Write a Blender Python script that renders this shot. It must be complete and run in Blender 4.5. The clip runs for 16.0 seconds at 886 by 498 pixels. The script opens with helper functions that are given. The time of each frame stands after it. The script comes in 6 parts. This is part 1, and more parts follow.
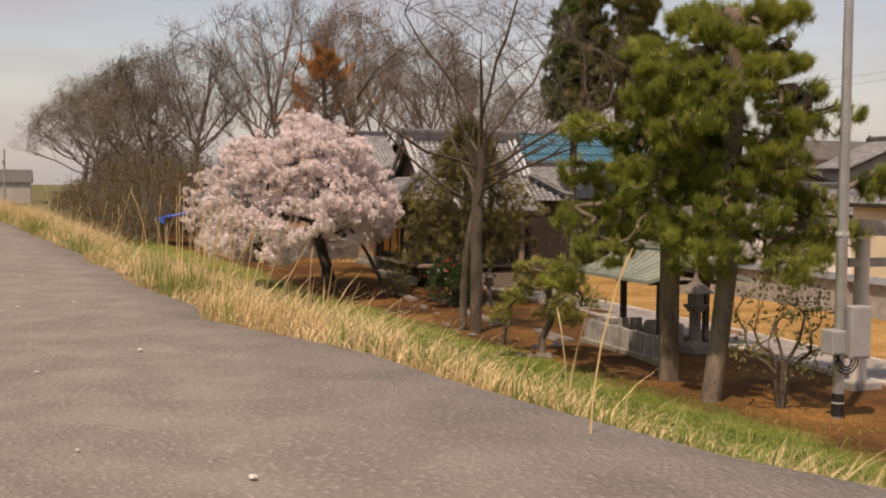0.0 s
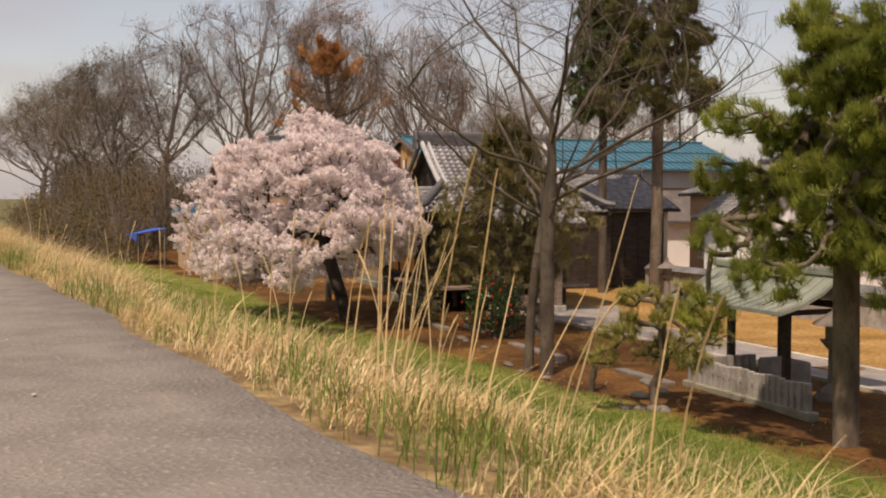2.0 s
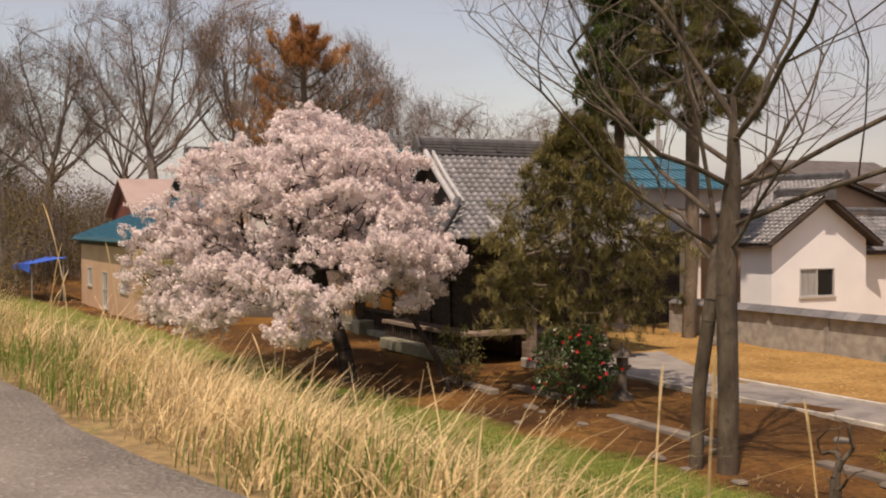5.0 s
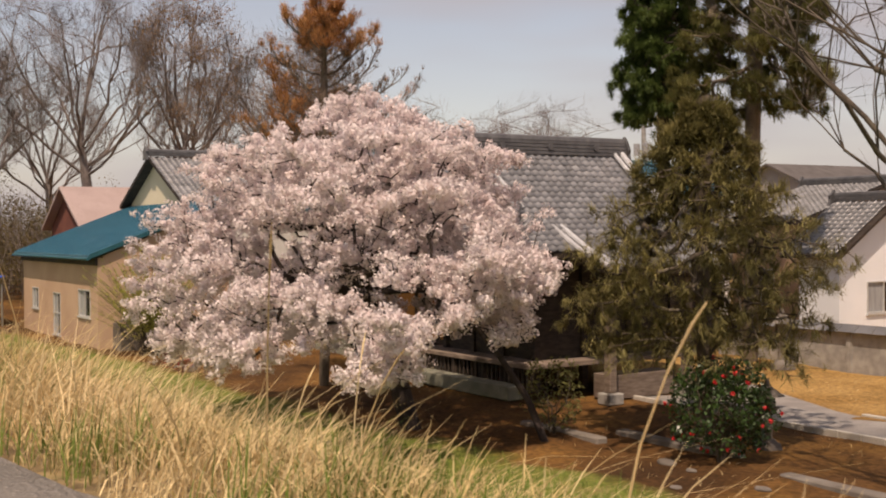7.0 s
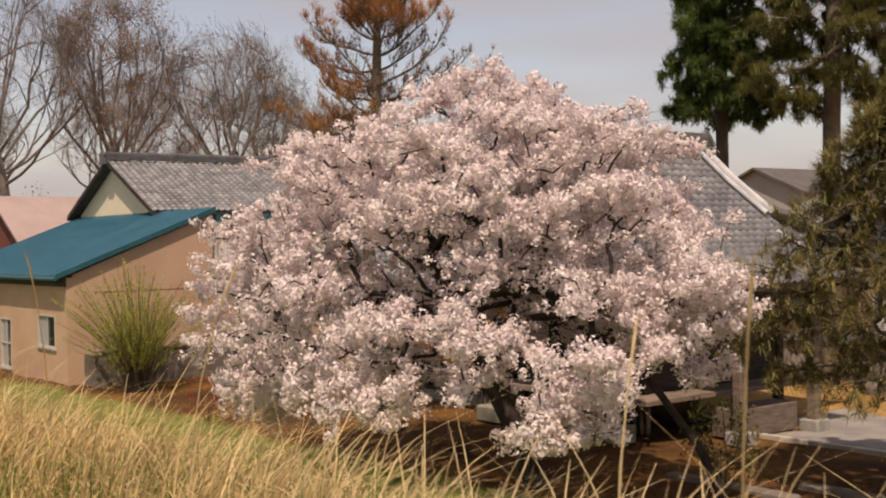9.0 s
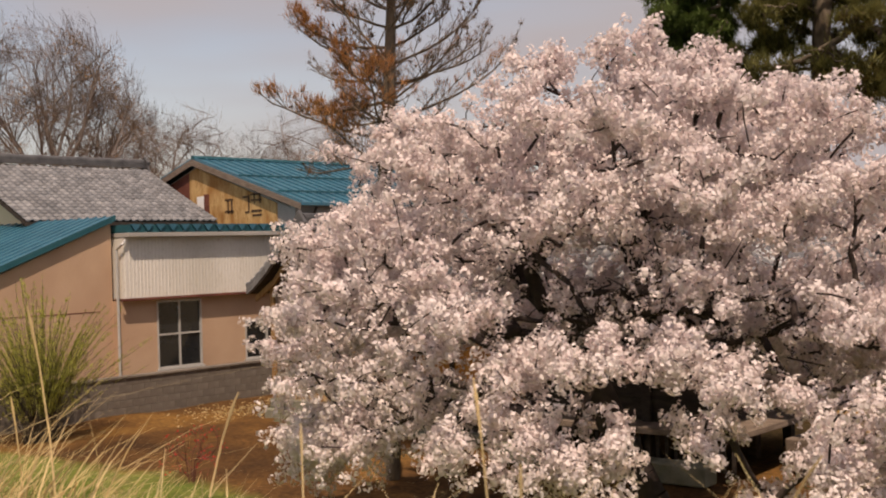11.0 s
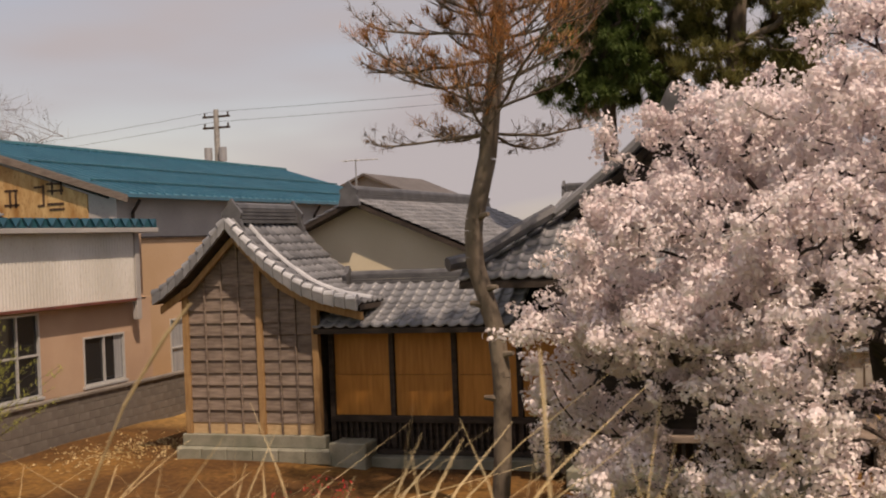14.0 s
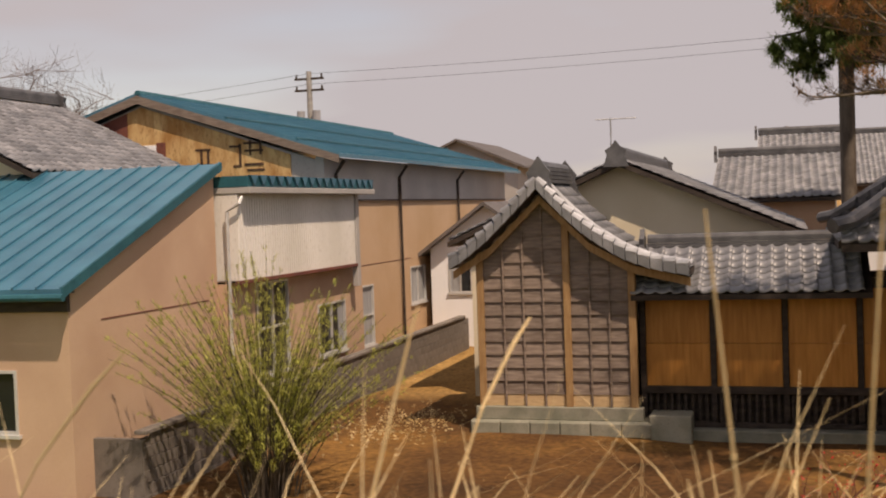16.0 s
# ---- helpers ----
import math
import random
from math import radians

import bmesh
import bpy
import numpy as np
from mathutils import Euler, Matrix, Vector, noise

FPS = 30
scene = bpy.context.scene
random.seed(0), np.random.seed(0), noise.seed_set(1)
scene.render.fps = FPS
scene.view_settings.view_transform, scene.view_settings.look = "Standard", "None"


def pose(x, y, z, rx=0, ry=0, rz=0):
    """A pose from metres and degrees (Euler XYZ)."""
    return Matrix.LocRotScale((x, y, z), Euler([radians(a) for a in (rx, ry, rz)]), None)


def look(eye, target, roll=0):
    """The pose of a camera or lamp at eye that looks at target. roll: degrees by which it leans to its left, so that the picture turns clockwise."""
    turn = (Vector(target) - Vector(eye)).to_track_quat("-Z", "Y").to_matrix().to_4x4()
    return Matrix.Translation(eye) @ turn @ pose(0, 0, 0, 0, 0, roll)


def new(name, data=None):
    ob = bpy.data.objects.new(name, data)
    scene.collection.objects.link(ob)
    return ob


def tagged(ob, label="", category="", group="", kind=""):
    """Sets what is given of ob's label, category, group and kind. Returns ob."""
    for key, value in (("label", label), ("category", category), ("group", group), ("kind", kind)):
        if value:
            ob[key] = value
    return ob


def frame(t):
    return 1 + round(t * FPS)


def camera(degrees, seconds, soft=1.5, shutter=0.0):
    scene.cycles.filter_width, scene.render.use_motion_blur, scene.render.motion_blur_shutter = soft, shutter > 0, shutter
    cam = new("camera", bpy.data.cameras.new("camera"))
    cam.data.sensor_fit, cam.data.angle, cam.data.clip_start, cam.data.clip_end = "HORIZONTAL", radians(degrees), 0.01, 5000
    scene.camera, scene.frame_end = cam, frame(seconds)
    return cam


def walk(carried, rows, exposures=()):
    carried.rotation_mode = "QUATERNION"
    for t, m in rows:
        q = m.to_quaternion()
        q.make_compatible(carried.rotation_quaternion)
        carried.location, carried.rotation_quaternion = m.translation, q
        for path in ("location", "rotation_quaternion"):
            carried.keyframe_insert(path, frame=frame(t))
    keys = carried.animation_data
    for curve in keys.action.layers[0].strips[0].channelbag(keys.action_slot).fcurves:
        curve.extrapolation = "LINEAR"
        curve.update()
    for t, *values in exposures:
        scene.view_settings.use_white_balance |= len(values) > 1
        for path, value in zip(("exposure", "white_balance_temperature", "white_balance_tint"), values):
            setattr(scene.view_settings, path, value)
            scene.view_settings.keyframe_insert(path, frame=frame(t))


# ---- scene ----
cam = camera(41.6, 16.0, soft=2.0, shutter=0.08)
PATH = [
    (0, (40.789, 3.613, 4.029), (38.897, 4.25, 3.923), 0.6),
    (0.5, (39.008, 3.522, 4.018), (37.117, 4.168, 3.915), 0.4),
    (1, (37.213, 3.421, 4.009), (35.327, 4.08, 3.91), 0.2),
    (1.5, (35.409, 3.308, 4.001), (33.528, 3.984, 3.908), 0.1),
    (2, (33.597, 3.185, 3.996), (31.728, 3.891, 3.909), 0.1),
    (2.5, (31.782, 3.051, 3.992), (29.924, 3.788, 3.91), 0.1),
    (3, (29.964, 2.908, 3.989), (28.119, 3.678, 3.916), 0.1),
    (3.5, (28.146, 2.756, 3.988), (26.315, 3.557, 3.921), 0.1),
    (6, (19.113, 1.874, 4.004), (17.378, 2.869, 3.965), -0.3),
    (6.5, (17.325, 1.678, 4.011), (15.609, 2.705, 3.975), -0.4),
    (7, (15.544, 1.475, 4.019), (13.847, 2.533, 3.987), -0.5),
    (7.5, (13.771, 1.268, 4.027), (12.095, 2.359, 3.999), -0.7),
    (8, (12.006, 1.056, 4.037), (10.354, 2.184, 4.013), -0.8),
    (8.5, (10.247, 0.84, 4.047), (8.624, 2.007, 4.027), -0.9),
    (9, (8.495, 0.62, 4.058), (6.908, 1.836, 4.043), -1.1),
    (11.5, (-0.211, -0.518, 4.119), (-1.437, 1.063, 4.123), -1.9),
    (12, (-1.954, -0.749, 4.132), (-3.074, 0.907, 4.14), -2.1),
    (12.5, (-3.701, -0.981, 4.145), (-4.7, 0.751, 4.154), -2.1),
    (13, (-5.457, -1.213, 4.159), (-6.328, 0.588, 4.167), -2.1),
    (13.5, (-7.224, -1.443, 4.172), (-7.98, 0.408, 4.173), -2.2),
    (14, (-9.004, -1.672, 4.185), (-9.658, 0.218, 4.169), -2.3),
    (14.5, (-10.803, -1.9, 4.198), (-11.411, 0.005, 4.159), -2.3),
    (15, (-12.623, -2.125, 4.211), (-13.214, -0.216, 4.155), -2.3),
    (15.5, (-14.467, -2.348, 4.223), (-15.046, -0.434, 4.158), -2.2),
    (16, (-16.342, -2.567, 4.235), (-16.916, -0.652, 4.168), -2.0),
]
EXPOSURE = [(0, 0.2, 8550, 23), (3, 0.24, 8550, 23), (6, 0.2, 8550, 23), (9, 0.18, 8550, 23), (12.5, 0.05, 8550, 23), (14.2, 0.13, 8550, 23), (16, 0.25, 8550, 23)]
walk(cam, [(t, look(eye, target, roll)) for t, eye, target, roll in PATH], EXPOSURE)

# ---- light ----
SUN_UP, SUN_EAST = 58.0, 45.0          # elevation, and the turn of the sun from -y towards +x
world = bpy.data.worlds.new("sky")
world.use_nodes = True
scene.world = world
wn, wl = world.node_tree.nodes, world.node_tree.links
wn.clear()
w_out = wn.new("ShaderNodeOutputWorld")
w_bg = wn.new("ShaderNodeBackground")
w_sky = wn.new("ShaderNodeTexSky")
w_sky.sky_type = "NISHITA"
w_sky.sun_disc = False
w_sky.sun_elevation = radians(SUN_UP)
w_sky.sun_rotation = radians(180 - SUN_EAST)
w_sky.air_density, w_sky.dust_density, w_sky.ozone_density = 1.0, 1.0, 1.5
w_bg.inputs["Strength"].default_value = 0.125
w_co = wn.new("ShaderNodeTexCoord")
w_map = wn.new("ShaderNodeMapping")
w_map.inputs["Scale"].default_value = (1.0, 1.0, 5.0)
w_noise = wn.new("ShaderNodeTexNoise")
w_noise.inputs["Scale"].default_value = 1.3
w_noise.inputs["Detail"].default_value = 4
w_noise.inputs["Roughness"].default_value = 0.5
w_ramp = wn.new("ShaderNodeValToRGB")
w_ramp.color_ramp.elements[0].position, w_ramp.color_ramp.elements[0].color = 0.4, (0.3, 0.3, 0.3, 1)
w_ramp.color_ramp.elements[1].position, w_ramp.color_ramp.elements[1].color = 0.56, (0.97, 0.97, 0.97, 1)
w_mix = wn.new("ShaderNodeMix")
w_mix.data_type = "RGBA"
w_mix.inputs["B"].default_value = (3.0, 3.3, 3.95, 1)
wl.new(w_co.outputs["Generated"], w_map.inputs["Vector"])
wl.new(w_map.outputs["Vector"], w_noise.inputs["Vector"])
wl.new(w_noise.outputs["Fac"], w_ramp.inputs["Fac"])
wl.new(w_ramp.outputs["Color"], w_mix.inputs["Factor"])
wl.new(w_sky.outputs["Color"], w_mix.inputs["A"])
wl.new(w_mix.outputs["Result"], w_bg.inputs["Color"])
wl.new(w_bg.outputs["Background"], w_out.inputs["Surface"])
sun_data = bpy.data.lights.new("sun", "SUN")
sun_data.energy, sun_data.angle, sun_data.color = 3.2, radians(1.0), (1.0, 0.94, 0.85)
sun = new("sun", sun_data)
_e, _a = radians(SUN_UP), radians(SUN_EAST)
sun.matrix_world = look((math.sin(_a) * math.cos(_e) * 60, -math.cos(_a) * math.cos(_e) * 60, math.sin(_e) * 60), (0, 0, 0))


# ---- materials ----
def mat(name, c1, c2, scale=4.0, rough=0.8, bump=0.3, fine=40.0, c3=None, metal=0.0, spread=0.0, stretch=(1, 1, 1), thin=0.0, spec=0.35, lo=0.35, hi=0.65):
    """Two colours in broad patches, a third in specks, fine grain in relief; spread: how far single pieces differ."""
    m = bpy.data.materials.new(name)
    m.use_nodes = True
    n, l = m.node_tree.nodes, m.node_tree.links
    b = n["Principled BSDF"]
    co = n.new("ShaderNodeTexCoord")
    mp = n.new("ShaderNodeMapping")
    mp.inputs["Scale"].default_value = stretch
    l.new(co.outputs["Object"], mp.inputs["Vector"])
    broad, grain = n.new("ShaderNodeTexNoise"), n.new("ShaderNodeTexNoise")
    broad.inputs["Scale"].default_value, broad.inputs["Detail"].default_value = scale, 6
    grain.inputs["Scale"].default_value, grain.inputs["Detail"].default_value = fine, 4
    l.new(mp.outputs["Vector"], broad.inputs["Vector"])
    l.new(mp.outputs["Vector"], grain.inputs["Vector"])
    ramp = n.new("ShaderNodeValToRGB")
    ramp.color_ramp.elements[0].position, ramp.color_ramp.elements[0].color = lo, (*c1, 1)
    ramp.color_ramp.elements[1].position, ramp.color_ramp.elements[1].color = hi, (*c2, 1)
    l.new(broad.outputs["Fac"], ramp.inputs["Fac"])
    colour = ramp.outputs["Color"]
    speck = n.new("ShaderNodeValToRGB")
    speck.color_ramp.elements[0].position, speck.color_ramp.elements[1].position = 0.56, 0.68
    l.new(grain.outputs["Fac"], speck.inputs["Fac"])
    mx = n.new("ShaderNodeMix")
    mx.data_type = "RGBA"
    mx.inputs["B"].default_value = (*(c3 or tuple(0.6 * v for v in c1)), 1)
    sc = n.new("ShaderNodeMath")
    sc.operation = "MULTIPLY"
    sc.inputs[1].default_value = 0.55
    l.new(speck.outputs["Color"], sc.inputs[0])
    l.new(sc.outputs[0], mx.inputs["Factor"])
    l.new(colour, mx.inputs["A"])
    colour = mx.outputs["Result"]
    if spread:
        info, isl, hsv = n.new("ShaderNodeObjectInfo"), n.new("ShaderNodeNewGeometry"), n.new("ShaderNodeHueSaturation")
        add, mr = n.new("ShaderNodeMath"), n.new("ShaderNodeMapRange")
        l.new(info.outputs["Random"], add.inputs[0])
        l.new(isl.outputs["Random Per Island"], add.inputs[1])
        fr = n.new("ShaderNodeMath")
        fr.operation = "FRACT"
        l.new(add.outputs[0], fr.inputs[0])
        mr.inputs["To Min"].default_value, mr.inputs["To Max"].default_value = 1 - spread, 1 + spread
        l.new(fr.outputs[0], mr.inputs["Value"])
        l.new(mr.outputs["Result"], hsv.inputs["Value"])
        l.new(colour, hsv.inputs["Color"])
        colour = hsv.outputs["Color"]
    l.new(colour, b.inputs["Base Color"])
    b.inputs["Roughness"].default_value = rough
    b.inputs["Metallic"].default_value = metal
    b.inputs["Specular IOR Level"].default_value = spec
    if bump:
        bp = n.new("ShaderNodeBump")
        bp.inputs["Strength"].default_value = bump
        bp.inputs["Distance"].default_value = 0.02
        l.new(grain.outputs["Fac"], bp.inputs["Height"])
        l.new(bp.outputs["Normal"], b.inputs["Normal"])
    if thin:
        tr, ms = n.new("ShaderNodeBsdfTranslucent"), n.new("ShaderNodeMixShader")
        l.new(colour, tr.inputs["Color"])
        ms.inputs["Fac"].default_value = thin
        l.new(b.outputs["BSDF"], ms.inputs[1])
        l.new(tr.outputs["BSDF"], ms.inputs[2])
        l.new(ms.outputs["Shader"], n["Material Output"].inputs["Surface"])
    return m


M = dict(
    asphalt=mat("worn_asphalt", (0.18, 0.163, 0.144), (0.245, 0.222, 0.197), 2.4, 0.92, 1.0, 34, (0.4, 0.37, 0.335)),
    tile=mat("grey_glazed_tile", (0.15, 0.155, 0.165), (0.24, 0.24, 0.25), 2.0, 0.38, 0.15, 30, (0.1, 0.1, 0.105), spread=0.28, spec=0.6),
    ridge=mat("dark_ridge_tile", (0.07, 0.07, 0.075), (0.13, 0.13, 0.135), 3.0, 0.45, 0.2, 30, spec=0.5),
    # rim: ridge tile with the sunny side's glaze highlights put into a paler colour
    rim=mat("sun_bright_rim_tile", (0.4, 0.41, 0.43), (0.55, 0.56, 0.58), 3.0, 0.3, 0.1, 30, spec=0.7, spread=0.15),
    oldwood=mat("weathered_grey_board", (0.17, 0.128, 0.103), (0.28, 0.22, 0.18), 3.0, 0.85, 0.4, 60, (0.08, 0.06, 0.05), stretch=(1, 1, 6), spread=0.16),
    paleboard=mat("pale_tan_board", (0.5, 0.34, 0.19), (0.6, 0.43, 0.25), 5.0, 0.75, 0.2, 60, stretch=(1, 1, 5)),
    goldwood=mat("honey_timber", (0.30, 0.17, 0.075), (0.40, 0.25, 0.12), 4.0, 0.7, 0.25, 60, stretch=(4, 4, 0.6)),
    orange=mat("orange_varnished_plywood", (0.42, 0.17, 0.035), (0.56, 0.25, 0.06), 2.2, 0.5, 0.1, 50, (0.36, 0.14, 0.03), stretch=(5, 5, 0.5), spread=0.1),
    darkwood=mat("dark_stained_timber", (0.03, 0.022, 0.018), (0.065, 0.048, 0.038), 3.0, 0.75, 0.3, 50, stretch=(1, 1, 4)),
    tan=mat("tan_render", (0.49, 0.325, 0.225), (0.56, 0.385, 0.27), 0.7, 0.92, 0.25, 60, (0.36, 0.24, 0.16)),
    ochre=mat("ochre_stained_render", (0.5, 0.335, 0.2), (0.56, 0.385, 0.25), 0.5, 0.92, 0.25, 60, (0.4, 0.24, 0.12)),
    cream=mat("cream_plaster", (0.66, 0.58, 0.42), (0.74, 0.66, 0.5), 0.6, 0.9, 0.15, 50, (0.6, 0.52, 0.38)),
    white=mat("white_plaster", (0.8, 0.83, 0.86), (0.86, 0.88, 0.91), 0.8, 0.9, 0.1, 50, (0.7, 0.7, 0.69)),
    sheet=mat("off_white_ribbed_sheet", (0.62, 0.6, 0.55), (0.74, 0.72, 0.68), 0.7, 0.55, 0.1, 30, (0.5, 0.46, 0.4), stretch=(1, 1, 0.3)),
    greywall=mat("grey_board_wall", (0.36, 0.345, 0.33), (0.44, 0.42, 0.4), 0.6, 0.8, 0.1, 30),
    teal=mat("teal_painted_sheet_roof", (0.02, 0.12, 0.185), (0.034, 0.165, 0.24), 1.2, 0.3, 0.08, 20, (0.05, 0.19, 0.22), spec=0.8),
    tealdark=mat("dark_teal_flashing", (0.012, 0.085, 0.11), (0.02, 0.12, 0.15), 2.0, 0.5, 0.1, 20),
    rust=mat("rust_stained_board", (0.36, 0.18, 0.06), (0.62, 0.42, 0.2), 1.6, 0.85, 0.2, 12, (0.2, 0.085, 0.035), stretch=(2, 2, 0.7)),
    redrust=mat("dark_red_board", (0.13, 0.045, 0.035), (0.2, 0.07, 0.05), 1.5, 0.85, 0.2, 20),
    concrete=mat("stained_concrete_block", (0.14, 0.12, 0.105), (0.24, 0.215, 0.19), 1.2, 0.95, 0.5, 50, (0.1, 0.09, 0.08), spread=0.1),
    stone=mat("mossy_grey_stone", (0.19, 0.195, 0.15), (0.31, 0.3, 0.24), 2.0, 0.9, 0.4, 30, (0.13, 0.14, 0.1), spread=0.12),
    palestone=mat("pale_fence_stone", (0.26, 0.25, 0.235), (0.4, 0.385, 0.36), 3.0, 0.9, 0.4, 40, (0.17, 0.165, 0.15), spread=0.12),
    kerb=mat("pale_kerb_concrete", (0.5, 0.47, 0.42), (0.6, 0.57, 0.52), 2.0, 0.9, 0.3, 40, spread=0.1),
    paving=mat("grey_gravel_path", (0.25, 0.23, 0.22), (0.34, 0.32, 0.3), 1.5, 0.95, 0.5, 50),
    glass=mat("dark_window_glass", (0.012, 0.014, 0.016), (0.02, 0.022, 0.025), 0.8, 0.06, 0.0, 10, spec=0.6),
    curtain=mat("grey_curtain_behind_glass", (0.28, 0.29, 0.3), (0.4, 0.41, 0.42), 2.5, 0.5, 0.1, 20, stretch=(5, 5, 0.4)),
    frame=mat("pale_aluminium", (0.55, 0.55, 0.54), (0.62, 0.62, 0.61), 3.0, 0.4, 0.05, 30, metal=0.3),
    steel=mat("galvanised_steel", (0.4, 0.4, 0.41), (0.5, 0.5, 0.51), 3.0, 0.4, 0.1, 30, metal=0.7),
    greybox=mat("grey_painted_metal", (0.3, 0.3, 0.31), (0.36, 0.36, 0.37), 2.0, 0.5, 0.05, 30),
    black=mat("black_rubber", (0.015, 0.015, 0.016), (0.025, 0.025, 0.026), 3.0, 0.6, 0.1, 30),
    pinkroof=mat("faded_pink_sheet_roof", (0.36, 0.27, 0.25), (0.42, 0.32, 0.3), 0.8, 0.6, 0.1, 20),
    brownroof=mat("brown_grey_tile_roof", (0.11, 0.095, 0.085), (0.17, 0.15, 0.14), 1.5, 0.6, 0.3, 30, spread=0.2),
    blue=mat("blue_tarpaulin", (0.025, 0.11, 0.62), (0.05, 0.18, 0.75), 2.0, 0.45, 0.2, 15),
    ink=mat("dark_painted_sign", (0.05, 0.03, 0.02), (0.09, 0.05, 0.03), 3.0, 0.8, 0.1, 30),
    verdigris=mat("green_grey_copper_roof", (0.2, 0.24, 0.2), (0.28, 0.31, 0.26), 1.5, 0.55, 0.1, 25, (0.16, 0.18, 0.14)),
    bark=mat("grey_brown_bark", (0.075, 0.058, 0.045), (0.14, 0.115, 0.09), 4.0, 0.95, 0.9, 22, (0.04, 0.03, 0.025), stretch=(1, 1, 0.35)),
    darkbark=mat("dark_cherry_bark", (0.035, 0.026, 0.024), (0.07, 0.052, 0.045), 4.0, 0.9, 0.7, 25),
    pinebark=mat("plated_pine_bark", (0.11, 0.085, 0.065), (0.21, 0.17, 0.13), 3.0, 0.95, 1.0, 14, (0.06, 0.045, 0.035), stretch=(1, 1, 0.5)),
    twig=mat("brown_grey_twig", (0.155, 0.127, 0.117), (0.235, 0.2, 0.186), 3.0, 0.9, 0.2, 30),
    blossom=mat("pale_pink_blossom", (0.85, 0.75, 0.748), (0.9, 0.825, 0.818), 1.5, 0.7, 0.0, 8, (0.75, 0.6, 0.6), spread=0.06, thin=0.3, spec=0.1),
    gardenneedle=mat("yellow_olive_needles", (0.27, 0.27, 0.07), (0.4, 0.38, 0.12), 0.8, 0.65, 0.0, 8, (0.16, 0.12, 0.05), spread=0.3, thin=0.35, spec=0.2),
    withered=mat("grey_withered_needles", (0.22, 0.15, 0.115), (0.33, 0.23, 0.17), 1.5, 0.85, 0.0, 8, spread=0.25, thin=0.2, spec=0.1),
    needle=mat("green_pine_needles", (0.21, 0.255, 0.06), (0.39, 0.42, 0.1), 0.7, 0.6, 0.0, 8, (0.07, 0.11, 0.03), spread=0.3, thin=0.4, spec=0.3),
    dimneedle=mat("dull_olive_needles", (0.14, 0.15, 0.055), (0.24, 0.23, 0.09), 0.7, 0.7, 0.0, 8, (0.1, 0.075, 0.035), spread=0.3, thin=0.3, spec=0.2),
    sprays=mat("brown_olive_sprays", (0.17, 0.155, 0.06), (0.29, 0.255, 0.105), 0.7, 0.7, 0.0, 8, (0.13, 0.085, 0.045), spread=0.3, thin=0.3, spec=0.2),
    cedar=mat("dark_green_cedar_sprays", (0.095, 0.145, 0.045), (0.17, 0.235, 0.075), 0.8, 0.7, 0.0, 8, spread=0.3, thin=0.3, spec=0.2),
    deadneedle=mat("rust_brown_dead_needles", (0.4, 0.185, 0.075), (0.54, 0.3, 0.14), 0.9, 0.8, 0.0, 8, (0.14, 0.06, 0.03), spread=0.3, thin=0.2, spec=0.1),
    rustleaf=mat("russet_dry_leaves", (0.29, 0.165, 0.085), (0.4, 0.245, 0.13), 0.6, 0.85, 0.0, 8, spread=0.3, thin=0.2, spec=0.1),
    brushleaf=mat("olive_brown_scrub", (0.1, 0.085, 0.04), (0.2, 0.15, 0.075), 0.16, 0.9, 0.0, 8, (0.2, 0.12, 0.055), spread=0.3, thin=0.25, spec=0.1),
    camellia=mat("glossy_dark_leaves", (0.02, 0.045, 0.012), (0.045, 0.09, 0.022), 2.0, 0.35, 0.0, 8, spread=0.3, spec=0.5),
    redflower=mat("red_camellia_petals", (0.5, 0.02, 0.025), (0.65, 0.05, 0.05), 3.0, 0.6, 0.0, 8, spread=0.2),
    lime=mat("yellow_green_spring_leaves", (0.34, 0.36, 0.075), (0.52, 0.51, 0.15), 1.0, 0.6, 0.0, 8, (0.2, 0.23, 0.06), spread=0.3, thin=0.35, spec=0.2),
    straw=mat("dry_straw_grass", (0.6, 0.45, 0.22), (0.78, 0.63, 0.38), 0.6, 0.75, 0.0, 8, (0.42, 0.31, 0.17), spread=0.3, thin=0.25, spec=0.2),
    grass=mat("fresh_green_grass", (0.12, 0.195, 0.035), (0.22, 0.3, 0.075), 0.5, 0.6, 0.0, 8, (0.24, 0.25, 0.08), spread=0.3, thin=0.3, spec=0.2),
)


